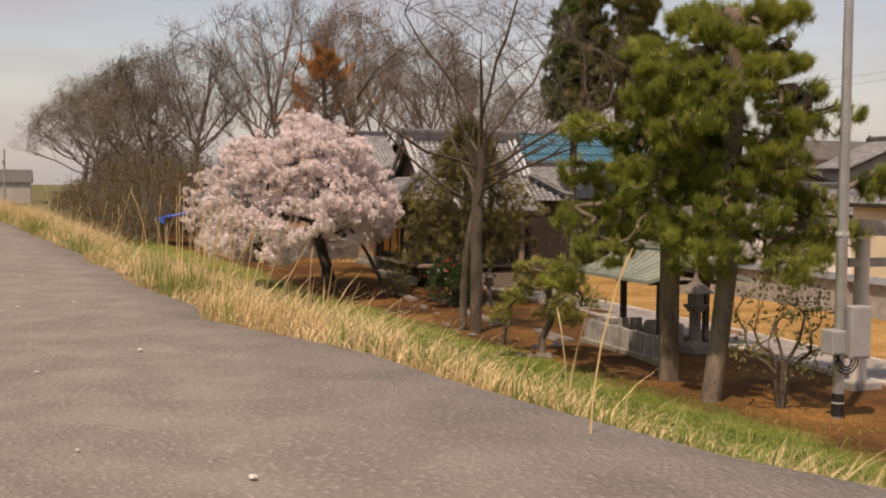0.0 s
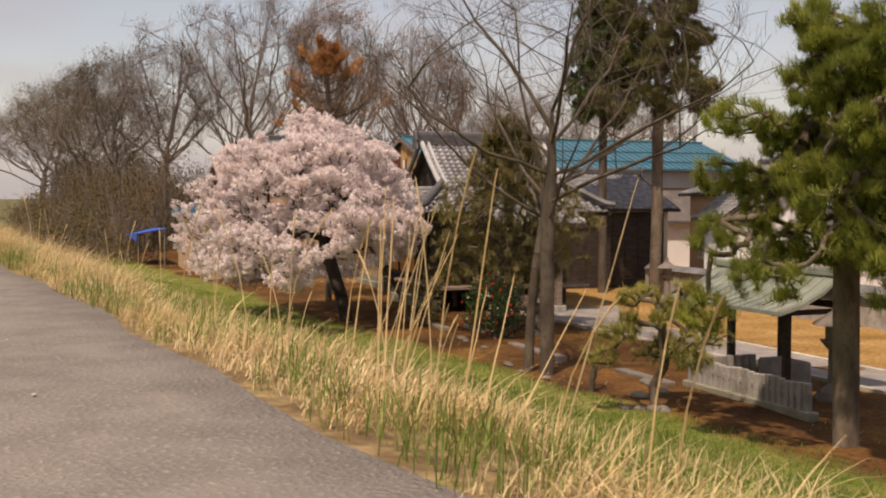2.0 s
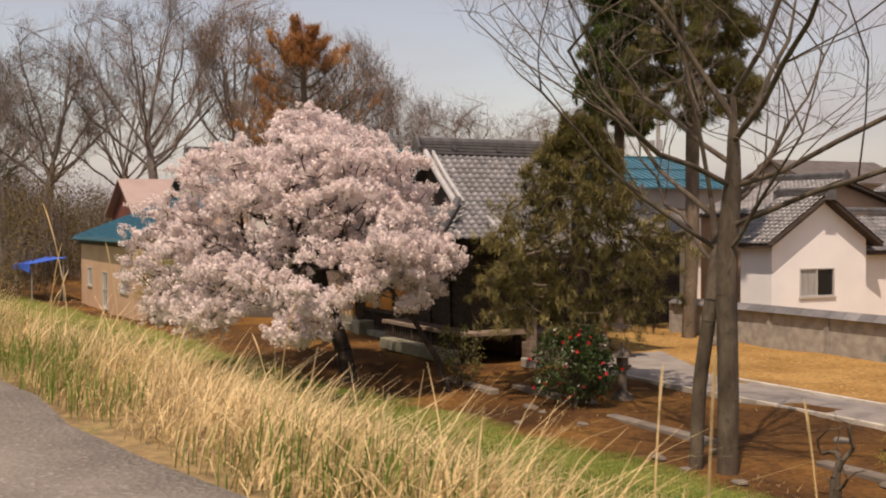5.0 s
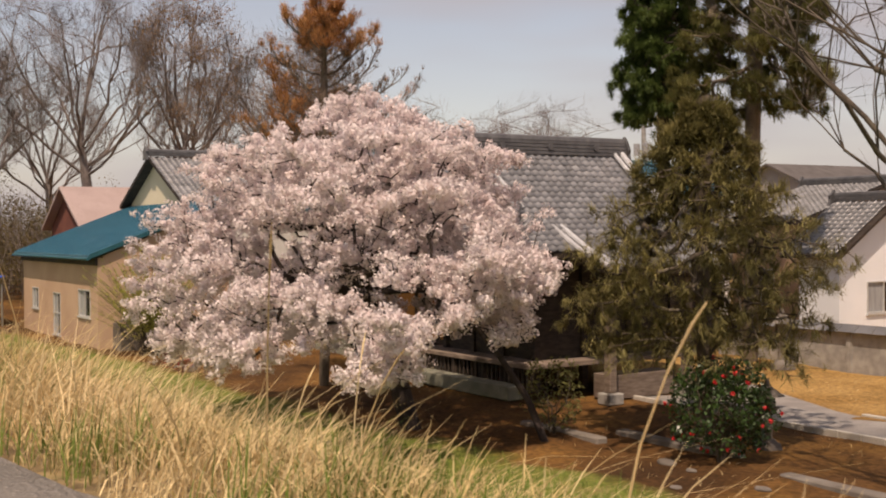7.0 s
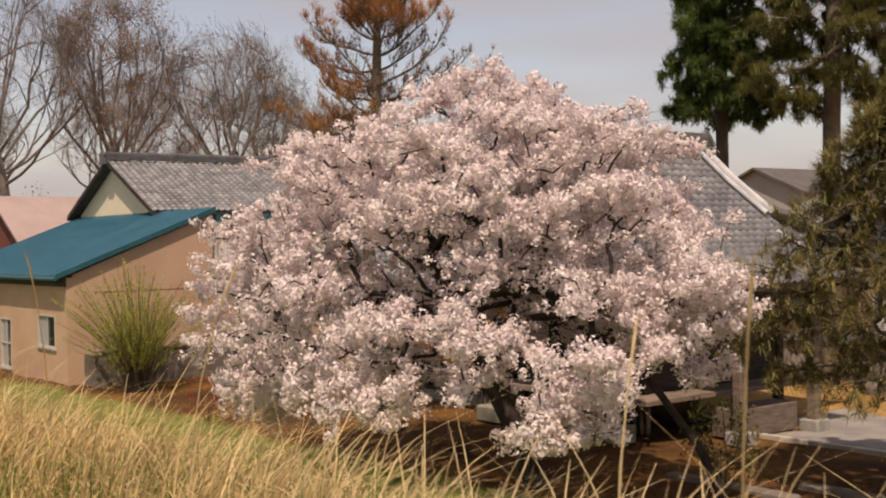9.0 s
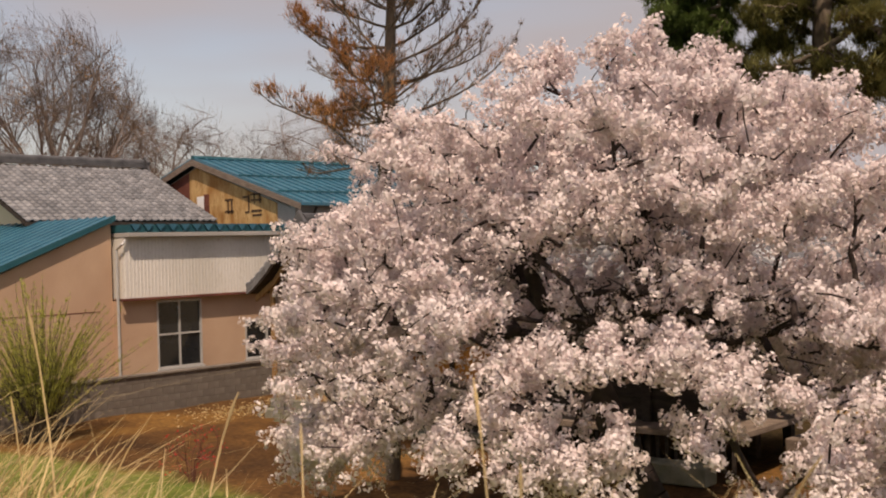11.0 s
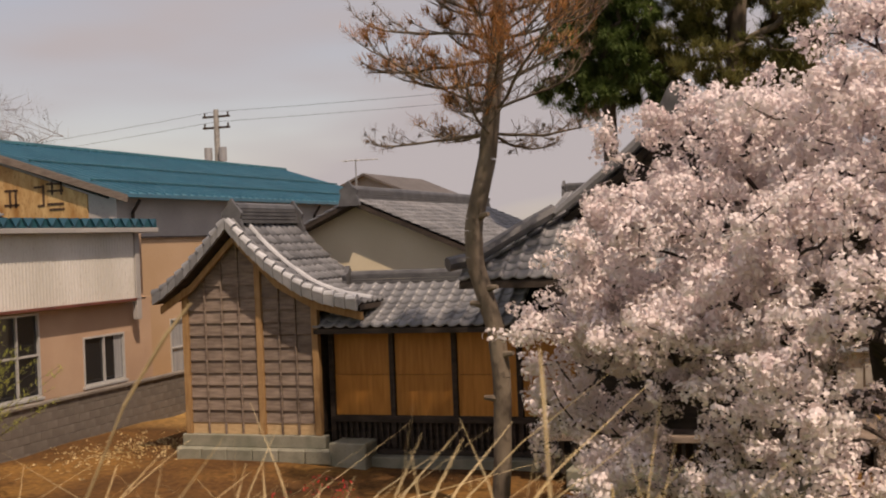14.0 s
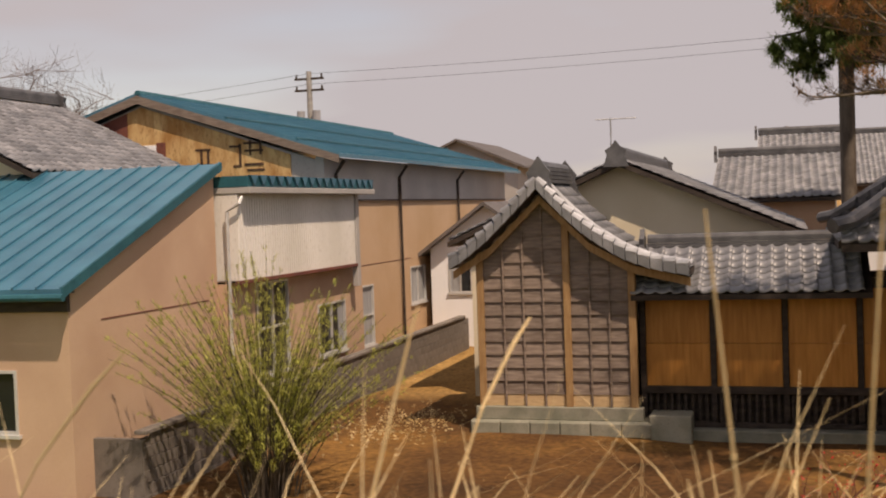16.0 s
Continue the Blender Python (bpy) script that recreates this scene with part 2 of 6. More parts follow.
def ground_material():
    m = bpy.data.materials.new("dike_turf_and_mossy_yard_soil")
    m.use_nodes = True
    n, l = m.node_tree.nodes, m.node_tree.links
    b = n["Principled BSDF"]
    b.inputs["Roughness"].default_value, b.inputs["Specular IOR Level"].default_value = 0.97, 0.1
    geo, sep = n.new("ShaderNodeNewGeometry"), n.new("ShaderNodeSeparateXYZ")
    l.new(geo.outputs["Position"], sep.inputs[0])

    def noise_of(scale, detail=6):
        t = n.new("ShaderNodeTexNoise")
        t.inputs["Scale"].default_value, t.inputs["Detail"].default_value = scale, detail
        l.new(geo.outputs["Position"], t.inputs["Vector"])
        return t.outputs["Fac"]

    def ramp_of(fac, *stops):
        r = n.new("ShaderNodeValToRGB")
        while len(r.color_ramp.elements) < len(stops):
            r.color_ramp.elements.new(0.5)
        for e, (p, c) in zip(r.color_ramp.elements, stops):
            e.position, e.color = p, (*c, 1)
        l.new(fac, r.inputs["Fac"])
        return r.outputs["Color"]

    def mix_of(fac, a, c):
        x = n.new("ShaderNodeMix")
        x.data_type = "RGBA"
        for s, v in (("Factor", fac), ("A", a), ("B", c)):
            l.new(v, x.inputs[s])
        return x.outputs["Result"]

    turf = ramp_of(noise_of(1.3), (0.3, (0.12, 0.17, 0.035)), (0.55, (0.19, 0.22, 0.06)), (0.75, (0.3, 0.25, 0.11)))
    soil = ramp_of(noise_of(0.35, 8), (0.3, (0.07, 0.038, 0.02)), (0.5, (0.14, 0.072, 0.03)), (0.7, (0.27, 0.145, 0.05)))
    lawn = ramp_of(noise_of(0.5, 8), (0.3, (0.3, 0.175, 0.065)), (0.6, (0.46, 0.29, 0.12)))
    far = n.new("ShaderNodeMapRange")
    far.inputs["From Min"].default_value, far.inputs["From Max"].default_value = 23.0, 25.5
    l.new(sep.outputs["Y"], far.inputs["Value"])
    yard = mix_of(far.outputs["Result"], soil, lawn)
    grit = ramp_of(noise_of(9.0, 5), (0.35, (0.6, 0.6, 0.6)), (0.65, (1.15, 1.1, 1.0)))
    up, wob = n.new("ShaderNodeMapRange"), n.new("ShaderNodeMath")
    wob.operation = "ADD"
    sub = n.new("ShaderNodeMath")
    sub.operation = "MULTIPLY_ADD"
    sub.inputs[1].default_value, sub.inputs[2].default_value = 1.6, -0.8
    l.new(noise_of(0.9), sub.inputs[0])
    along = n.new("ShaderNodeMath")
    along.operation = "MULTIPLY_ADD"
    along.inputs[1].default_value = 0.08
    l.new(sep.outputs["X"], along.inputs[0])
    back = n.new("ShaderNodeMath")
    back.operation = "MULTIPLY"
    back.inputs[1].default_value = -1.0
    l.new(sep.outputs["Y"], back.inputs[0])
    l.new(back.outputs[0], along.inputs[2])
    l.new(along.outputs[0], wob.inputs[0])
    l.new(sub.outputs[0], wob.inputs[1])
    up.inputs["From Min"].default_value, up.inputs["From Max"].default_value = -15.3, -14.6
    l.new(wob.outputs[0], up.inputs["Value"])
    thatch = ramp_of(noise_of(2.2), (0.35, (0.2, 0.14, 0.08)), (0.6, (0.33, 0.25, 0.14)), (0.72, (0.2, 0.21, 0.07)))
    crest = n.new("ShaderNodeMapRange")
    crest.inputs["From Min"].default_value, crest.inputs["From Max"].default_value = 2.72, 2.95
    l.new(sep.outputs["Z"], crest.inputs["Value"])
    turf = mix_of(crest.outputs["Result"], turf, thatch)
    both = mix_of(up.outputs["Result"], yard, turf)
    away = n.new("ShaderNodeMapRange")
    away.inputs["From Min"].default_value, away.inputs["From Max"].default_value = -110.0, -150.0
    l.new(sep.outputs["X"], away.inputs["Value"])
    field = ramp_of(noise_of(0.05), (0.35, (0.13, 0.14, 0.07)), (0.65, (0.2, 0.18, 0.1)))
    both = mix_of(away.outputs["Result"], both, field)
    mul = n.new("ShaderNodeMix")
    mul.data_type, mul.blend_type = "RGBA", "MULTIPLY"
    mul.inputs["Factor"].default_value = 1.0
    l.new(both, mul.inputs["A"])
    l.new(grit, mul.inputs["B"])
    l.new(mul.outputs["Result"], b.inputs["Base Color"])
    bp = n.new("ShaderNodeBump")
    bp.inputs["Strength"].default_value, bp.inputs["Distance"].default_value = 0.6, 0.05
    l.new(noise_of(14.0, 5), bp.inputs["Height"])
    l.new(bp.outputs["Normal"], b.inputs["Normal"])
    return m


M["ground"] = ground_material()


# ---- builders ----
BASE = {}


def thing(name, label, category, at=(0, 0, 0), group="", kind=""):
    ob = tagged(new(name), label, category, group, kind)
    ob.empty_display_size = 0.2
    ob.location = at
    BASE[ob.name] = Vector(at)
    return ob


def under(ob, parent):
    ob.parent = parent
    if parent.name in BASE:
        ob.matrix_parent_inverse = Matrix.Translation(-BASE[parent.name])
    return ob


def mesh_of(name, verts, faces, material, smooth=False):
    """A mesh from arrays of corners and of faces with one count of corners each."""
    me = bpy.data.meshes.new(name)
    verts, faces = np.asarray(verts, np.float32).reshape(-1, 3), np.asarray(faces, np.int32)
    k = faces.shape[1]
    me.vertices.add(len(verts))
    me.vertices.foreach_set("co", verts.ravel())
    me.loops.add(faces.size)
    me.loops.foreach_set("vertex_index", faces.ravel())
    me.polygons.add(len(faces))
    me.polygons.foreach_set("loop_start", np.arange(0, faces.size, k, dtype=np.int32))
    me.update(calc_edges=True)
    if smooth:
        me.polygons.foreach_set("use_smooth", np.ones(len(faces), bool))
    me.materials.append(material)
    return me


def part(name, bm, material, parent=None, label=""):
    """Links a bmesh as one mesh object, under a thing or a part where one is given."""
    me = bpy.data.meshes.new(name)
    bmesh.ops.recalc_face_normals(bm, faces=bm.faces)
    bm.to_mesh(me)
    bm.free()
    me.materials.append(material)
    ob = new(name, me)
    if label:
        ob["label"] = label
    return under(ob, parent) if parent else ob


def box(bm, x0, x1, y0, y1, z0, z1, bevel=0.0):
    v = bmesh.ops.create_cube(bm, size=1, matrix=Matrix.Translation(((x0 + x1) / 2, (y0 + y1) / 2, (z0 + z1) / 2)) @ Matrix.Diagonal((abs(x1 - x0), abs(y1 - y0), abs(z1 - z0), 1)))["verts"]
    if bevel:
        bmesh.ops.bevel(bm, geom=list({e for w in v for e in w.link_edges}), offset=bevel, segments=1, affect="EDGES")
    return bm


def slab(name, x0, x1, y0, y1, z0, z1, material, parent=None, bevel=0.01, label=""):
    return part(name, box(bmesh.new(), x0, x1, y0, y1, z0, z1, bevel), material, parent, label)


def prism(bm, outline, d, lift=None):
    """A closed outline of points pulled along the vector d."""
    a = [bm.verts.new(p) for p in outline]
    b = [bm.verts.new(Vector(p) + Vector(d)) for p in outline]
    bm.faces.new(a), bm.faces.new(b[::-1])
    for i in range(len(a)):
        j = (i + 1) % len(a)
        bm.faces.new((a[i], a[j], b[j], b[i]))
    return bm


def tube(bm, points, radii, sides=8):
    """A round bar through the points."""
    rings = []
    for i, p in enumerate(points):
        p = Vector(p)
        d = (Vector(points[min(i + 1, len(points) - 1)]) - Vector(points[max(i - 1, 0)])).normalized()
        q = d.to_track_quat("Z", "Y")
        r = radii[i] if hasattr(radii, "__len__") else radii
        rings.append([bm.verts.new(p + q @ Vector((math.cos(a) * r, math.sin(a) * r, 0))) for a in (2 * math.pi * k / sides for k in range(sides))])
    for a, b in zip(rings, rings[1:]):
        for k in range(sides):
            bm.faces.new((a[k], a[(k + 1) % sides], b[(k + 1) % sides], b[k]))
    bm.faces.new(rings[0][::-1]), bm.faces.new(rings[-1])
    return bm


# ---- the dike, the road and the yard ----
def line(x):
    """The way's y at x."""
    x = np.asarray(x, float)
    inner = np.clip(x, -60, 45)
    return -0.46 + 0.1282 * inner - 0.00068 * inner ** 2 + np.where(x < -60, (x + 60) * 0.1, 0) + np.where(x > 45, (x - 45) * 0.07, 0)


def yard_z(x):
    return -0.5 + 0.25 * np.clip((-8 - np.asarray(x, float)) / 14, 0, 1)


def height(x, y):
    """The ground's height: road crown, verge, slope, yard."""
    o = np.asarray(y, float) - line(x)
    g = yard_z(x)
    lip = np.interp(x, [0, 8, 16, 21, 25.3, 26.5, 28.5, 30, 34], [2.9, 2.6, 2.5, 2.05, 2.05, 2.5, 2.5, 2.1, 2.4])
    s = np.clip((o - lip) / (13.75 - lip), 0, 1)
    fall = 1 - s * (1.18 - 0.18 * s)
    z = np.where(o < lip, 3.0, g + (3.0 - g) * np.clip(fall, 0, 1))
    left = np.clip((-3.6 - o) / 9, 0, 1)
    z = np.where(o < -3.6, 3.0 - 3.6 * left, z)
    bump = 0.05 * np.sin(x * 0.9 + y * 0.4) * np.sin(y * 0.8 - x * 0.23) + 0.03 * np.sin(x * 2.3) * np.sin(y * 1.9)
    return z + bump * np.clip((o - 2.0) / 2, 0, 1)


def ground():
    xs = np.concatenate([[-3000, -1500, -800, -500, -350, -250, -180, -140, -115], np.arange(-100, 60, 0.8), [62, 66, 72, 80, 95, 120, 160, 220, 320, 500, 900, 1600, 3000]])
    os_ = np.concatenate([[-2500, -1200, -500, -200, -90, -40, -20, -12.6, -9, -6, -3.6, -3.2], np.arange(-2.4, 1.3, 1.2), np.arange(1.4, 30, 0.45), [31, 33, 36, 40, 46, 55, 70, 90, 120, 170, 260, 400, 700, 1300, 2600]])
    gx, go = np.meshgrid(xs, os_, indexing="ij")
    gy = go + line(gx) * np.exp(-np.abs(go) / 400)
    gz = height(gx, line(gx) + go)
    ny = len(os_)
    idx = (np.arange(len(xs) - 1)[:, None] * ny + np.arange(ny - 1)[None, :]).ravel()
    faces = np.stack([idx, idx + ny, idx + ny + 1, idx + 1], 1)
    ob = new("ground", mesh_of("ground", np.stack([gx, gy, gz], -1), faces, M["ground"], True))
    tagged(ob, "green dike slope running down to a brown mossy yard", "ground", kind="structure")


def road():
    xs = np.concatenate([[-800, -400, -250, -180], np.arange(-140, 60, 1.0), [64, 70, 80, 100]])
    rng = np.random.default_rng(4)
    rows = []
    for o in (-3.3, -2.9, -1.5, 0.0, 1.3, None, "skirt"):
        if o is None or o == "skirt":
            wob = 1.76 + 0.07 * np.sin(xs * 1.7) + 0.06 * np.sin(xs * 0.61 + 1) + rng.uniform(-0.05, 0.05, len(xs)) + np.clip((xs - 32) / 5, 0, 1.2)
            edge = wob if o is None else edge + 0.05
            rows.append(np.stack([xs, line(xs) + edge, np.full(len(xs), 3.03 if o is None else 2.97)], -1))
        else:
            rows.append(np.stack([xs, line(xs) + o, np.full(len(xs), 3.04 - 0.008 * abs(o + 1.2))], -1))
    v = np.stack(rows, 1)
    ny = v.shape[1]
    idx = (np.arange(len(xs) - 1)[:, None] * ny + np.arange(ny - 1)[None, :]).ravel()
    ob = new("road", mesh_of("road", v, np.stack([idx, idx + ny, idx + ny + 1, idx + 1], 1), M["asphalt"], True))
    tagged(ob, "worn grey asphalt road along the dike top", "road", kind="structure")


ground()
road()


# ---- roofs of tiles ----
def tile_shape(w=0.272, l=0.31):
    """One wavy pan tile: its top skin with a lip at the lower end."""
    cut = [(-0.5, 0.012), (-0.34, 0.0), (-0.12, 0.002), (0.08, 0.016), (0.24, 0.046), (0.4, 0.046), (0.5, 0.014)]
    top0 = [(x * w, 0.0, z + 0.034) for x, z in cut]
    top1 = [(x * w, l, z + 0.004) for x, z in cut]
    low = [(x * w, 0.0, z - 0.004) for x, z in cut]
    n = len(cut)
    faces = [(i, i + 1, n + i + 1, n + i) for i in range(n - 1)] + [(2 * n + i, 2 * n + i + 1, i + 1, i) for i in range(n - 1)]
    return np.array(top0 + top1 + low), np.array(faces)


TILE_V, TILE_F = tile_shape()
TILE = mesh_of("tile", TILE_V, TILE_F, M["tile"], True)


def on_curve(curve, s):
    """The point and tangent of a polyline at the length s along it."""
    for a, b in zip(curve, curve[1:]):
        d = math.hypot(b[0] - a[0], b[1] - a[1])
        if s <= d or b is curve[-1]:
            return a[0] + (b[0] - a[0]) * s / d, a[1] + (b[1] - a[1]) * s / d, (b[0] - a[0]) / d, (b[1] - a[1]) / d
        s -= d


def tiled(parent, eave, along, inward, width, curve, keep=None, singles=300, step=0.255, pitch=0.266):
    """Rows of tiles from the eave up. curve: (run, height) from the eave; keep(u, run) says which stand. The first ones are pieces, the rest one mesh."""
    U, R, E = Vector(along), Vector(inward), Vector(eave)
    length = sum(math.hypot(b[0] - a[0], b[1] - a[1]) for a, b in zip(curve, curve[1:]))
    rng = random.Random(7)
    spots = []
    for row in range(int(length / step)):
        run, h, tr, th = on_curve(curve, row * step)
        T = R * tr + Vector((0, 0, th))
        N = U.cross(T)
        for col in range(int(width / pitch)):
            u = (col + 0.5) * pitch
            if keep and not keep(u, run):
                continue
            p = E + U * u + R * run + Vector((0, 0, h)) + N * (0.03 + rng.uniform(-0.004, 0.004))
            spots.append(Matrix(((U.x, T.x, N.x, p.x), (U.y, T.y, N.y, p.y), (U.z, T.z, N.z, p.z), (0, 0, 0, 1))))
    for m in spots[:singles]:
        ob = under(new("tile", TILE), parent)
        ob.matrix_basis = m
    rest = spots[singles:]
    if rest:
        ms = np.array([[list(r) for r in m] for m in rest])
        v = np.einsum("nij,kj->nki", ms[:, :3, :3], TILE_V) + ms[:, None, :3, 3]
        f = (TILE_F[None] + (np.arange(len(rest)) * len(TILE_V))[:, None, None]).reshape(-1, 4)
        ob = under(new("upper_tiles", mesh_of("upper_tiles", v, f, M["tile"], True)), parent)
        ob["kind"] = "stuff"


def deck(parent, eave, along, inward, width, curve, thick=0.1, material=None, name="roof_deck"):
    """The boarding under the tiles, with its thickness."""
    U, R, E = Vector(along), Vector(inward), Vector(eave)
    top = [E + R * r + Vector((0, 0, h)) for r, h in curve]
    return part(name, prism(bmesh.new(), top + [p - Vector((0, 0, thick)) for p in reversed(top)], U * width), material or M["darkwood"], parent)


def ridge_stack(parent, a, b, wide=0.26, tall=0.36, name="ridge"):
    """A ridge of stacked flat tiles with a round cap and end ornaments."""
    a, b = Vector(a), Vector(b)
    d = (b - a).normalized()
    s = d.cross(Vector((0, 0, 1))).normalized()
    bm = bmesh.new()
    for k in range(4):
        w, z0, z1 = wide * (1 - 0.1 * k) / 2, tall * k / 4, tall * (k + 0.82) / 4
        prism(bm, [a + s * w + Vector((0, 0, z0)), a - s * w + Vector((0, 0, z0)), a - s * w + Vector((0, 0, z1)), a + s * w + Vector((0, 0, z1))], b - a)
    ob = part(name, bm, M["ridge"], parent)
    cap = bmesh.new()
    tube(cap, [a + Vector((0, 0, tall)), b + Vector((0, 0, tall))], wide * 0.34, 8)
    part("ridge_cap", cap, M["ridge"], ob)
    for p, o in ((a, -1), (b, 1)):
        e = bmesh.new()
        c = p + d * o * 0.05
        prism(e, [c + s * x + Vector((0, 0, z)) for x, z in ((-0.28, -0.18), (-0.2, 0.08), (-0.24, 0.2), (-0.1, tall + 0.06), (0, tall + 0.2), (0.1, tall + 0.06), (0.24, 0.2), (0.2, 0.08), (0.28, -0.18))], d * o * 0.1)
        part("end_tile", e, M["ridge"], parent)
    return ob


def bars(name, spots, material, parent, radius=0.06, sides=8):
    bm = bmesh.new()
    tube(bm, spots, radius, sides)
    return part(name, bm, material, parent)


# ---- walls and windows ----
def pierced(name, axis, at, thick, a0, a1, z0, z1, holes, material, parent):
    """A wall in the plane axis = at, with openings (a0, a1, z0, z1) that go through it."""
    cuts_a = sorted({a0, a1, *(h[0] for h in holes), *(h[1] for h in holes)})
    cuts_z = sorted({z0, z1, *(h[2] for h in holes), *(h[3] for h in holes)})
    bm = bmesh.new()
    for p, q in zip(cuts_a, cuts_a[1:]):
        for r, s in zip(cuts_z, cuts_z[1:]):
            if any(h[0] - 1e-6 <= p and q <= h[1] + 1e-6 and h[2] - 1e-6 <= r and s <= h[3] + 1e-6 for h in holes):
                continue
            if axis == "x":
                box(bm, at - thick, at, p, q, r, s)
            else:
                box(bm, p, q, at, at + thick, r, s)
    bmesh.ops.remove_doubles(bm, verts=bm.verts, dist=1e-5)
    return part(name, bm, material, parent)


def window(parent, axis, at, a0, a1, z0, z1, mullions=1, rails=0, out=1, curtain=0.0, name="window", frame="frame"):
    """A framed window set in an opening: frame, panes, sill. out: to which side of the plane the house faces."""
    def b(bm, p, q, r, s, d0, d1):
        lo, hi = sorted((at + out * d0, at + out * d1))
        return box(bm, lo, hi, p, q, r, s) if axis == "x" else box(bm, p, q, lo, hi, r, s)
    f, bm = 0.05, bmesh.new()
    at3 = (lambda a, z, d: (at + out * d, a, z)) if axis == "x" else (lambda a, z, d: (a, at + out * d, z))
    rings = [[bm.verts.new(at3(a, z, d)) for a, z in ((a0 + e, z0 + e), (a1 - e, z0 + e), (a1 - e, z1 - e), (a0 + e, z1 - e))] for e, d in ((0, -0.09), (0, 0.025), (f, 0.025), (f, -0.09))]
    for k in range(4):
        for m in range(4):
            p, q = rings[k], rings[(k + 1) % 4]
            bm.faces.new((p[m], p[(m + 1) % 4], q[(m + 1) % 4], q[m]))
    win = part(name, bm, M[frame], parent)
    for k in range(mullions):
        c = a0 + (a1 - a0) * (k + 1) / (mullions + 1)
        part("mullion", b(bmesh.new(), c - 0.025, c + 0.025, z0 + f, z1 - f, -0.07, 0.012), M[frame], win)
    for k in range(rails):
        c = z0 + (z1 - z0) * (k + 1) / (rails + 1)
        part("rail", b(bmesh.new(), a0 + f, a1 - f, c - 0.025, c + 0.025, -0.065, 0.008), M[frame], win)
    n = mullions + 1
    for k in range(n):
        p, q = a0 + (a1 - a0) * k / n, a0 + (a1 - a0) * (k + 1) / n
        part("pane", b(bmesh.new(), p + 0.02, q - 0.02, z0 + 0.02, z1 - 0.02, -0.05, -0.04), M["curtain" if (k + 1) / n <= curtain else "glass"], win)
    part("sill", b(bmesh.new(), a0 - 0.05, a1 + 0.05, z0 - 0.06, z0, -0.1, 0.07), M["frame"], win)
    return win


# ---- the small shrine hall with the sweeping roof ----
def honden():
    t = thing("shrine_sanctuary", "weathered board shrine sanctuary with sweeping grey tile roof", "shrine building", (-20.85, 21.2, -0.3))
    plinth = part("plinth", box(bmesh.new(), -22.6, -19.0, 19.82, 22.7, -0.6, 0.02, 0.02), M["stone"], t, "greenish stone plinth")
    for k in range(6):
        x = -22.58 + k * 0.6
        slab("plinth_stone", x, x + 0.585, 19.76, 19.9, -0.28, 0.0, M["stone"], plinth, 0.02)
    slab("sill_beam", -22.5, -19.16, 19.9, 20.12, 0.02, 0.28, M["stone"], t, 0.015)
    slab("side_block", -19.05, -18.25, 19.8, 20.5, -0.45, 0.16, M["stone"], t, 0.02)
    part("core", box(bmesh.new(), -22.3, -19.4, 20.06, 22.5, 0.28, 2.95), M["darkwood"], t)
    gable = prism(bmesh.new(), [(x, 20.06, z) for x, z in ((-22.3, 2.9), (-22.3, 3.1), (-22.1, 3.5), (-21.06, 4.52), (-20.1, 3.6), (-19.35, 3.12), (-19.35, 2.9))], (0, 0.08, 0))
    part("gable_wall", gable, M["oldwood"], t)
    left = [(-22.85, 3.1), (-22.1, 3.55), (-21.06, 4.55), (-20.1, 3.6), (-19.3, 3.16), (-18.2, 2.9)]
    roof_at = lambda x: float(np.interp(x, [p[0] for p in left], [p[1] for p in left]))
    posts = (-22.35, -20.6, -19.33)
    for x in posts:
        slab("post", x - 0.07, x + 0.07, 19.93, 20.08, 0.28, min(roof_at(x) - 0.03, 4.3), M["goldwood"], t)
    course = 0.262
    for a, b, n in ((-22.28, -20.67, 4), (-20.53, -19.4, 3)):
        # lowest course, paler than the boards above it
        slab("base_board", a, b, 20.0, 20.06, 0.28, 0.52, M["paleboard"], t, 0.004)
        z = 0.52
        while z < 4.3:
            x0, x1 = a, b
            while x0 < x1 and roof_at(x0) < z + course * 0.6:
                x0 += 0.03
            while x1 > x0 and roof_at(x1) < z + course * 0.6:
                x1 -= 0.03
            if x1 - x0 > 0.12:
                bm = bmesh.new()
                top = z + course + 0.02
                prism(bm, [(x0, 20.055, z), (x0, 19.985, z), (x0, 20.025, top), (x0, 20.055, top)], (x1 - x0, 0, 0))
                part("board", bm, M["oldwood"], t)
            z += course
        for k in range(1, n):
            x = a + (b - a) * k / n
            slab("batten", x - 0.017, x + 0.017, 19.955, 20.0, 0.28, roof_at(x) - 0.12, M["oldwood"], t, 0.004)
    barge = [Vector((x, 19.8, z - 0.1)) for x, z in left]
    for seg in (barge[:3], barge[2:]):
        bm = bmesh.new()
        prism(bm, seg + [p - Vector((0, 0, 0.16)) for p in reversed(seg)], (0, 0.07, 0))
        part("bargeboard", bm, M["goldwood"], t)
    east = [(0, 0), (0.66, 0.12), (1.26, 0.34), (1.91, 0.77), (2.41, 1.22), (2.86, 1.72)]
    west = [(0, 0), (0.25, 0.12), (0.75, 0.5), (1.3, 1.02), (1.8, 1.52)]
    e_eave, w_eave = (-18.2, 19.6, 2.95), (-22.86, 22.9, 3.15)
    deck(t, e_eave, (0, 1, 0), (-1, 0, 0), 3.3, east)
    deck(t, w_eave, (0, -1, 0), (1, 0, 0), 3.3, west)
    tiled(t, e_eave, (0, 1, 0), (-1, 0, 0), 3.3, east, singles=150)
    tiled(t, w_eave, (0, -1, 0), (1, 0, 0), 3.3, west, singles=90)
    ridge_stack(t, (-21.06, 19.95, 4.7), (-21.06, 22.6, 4.7), 0.34, 0.32)
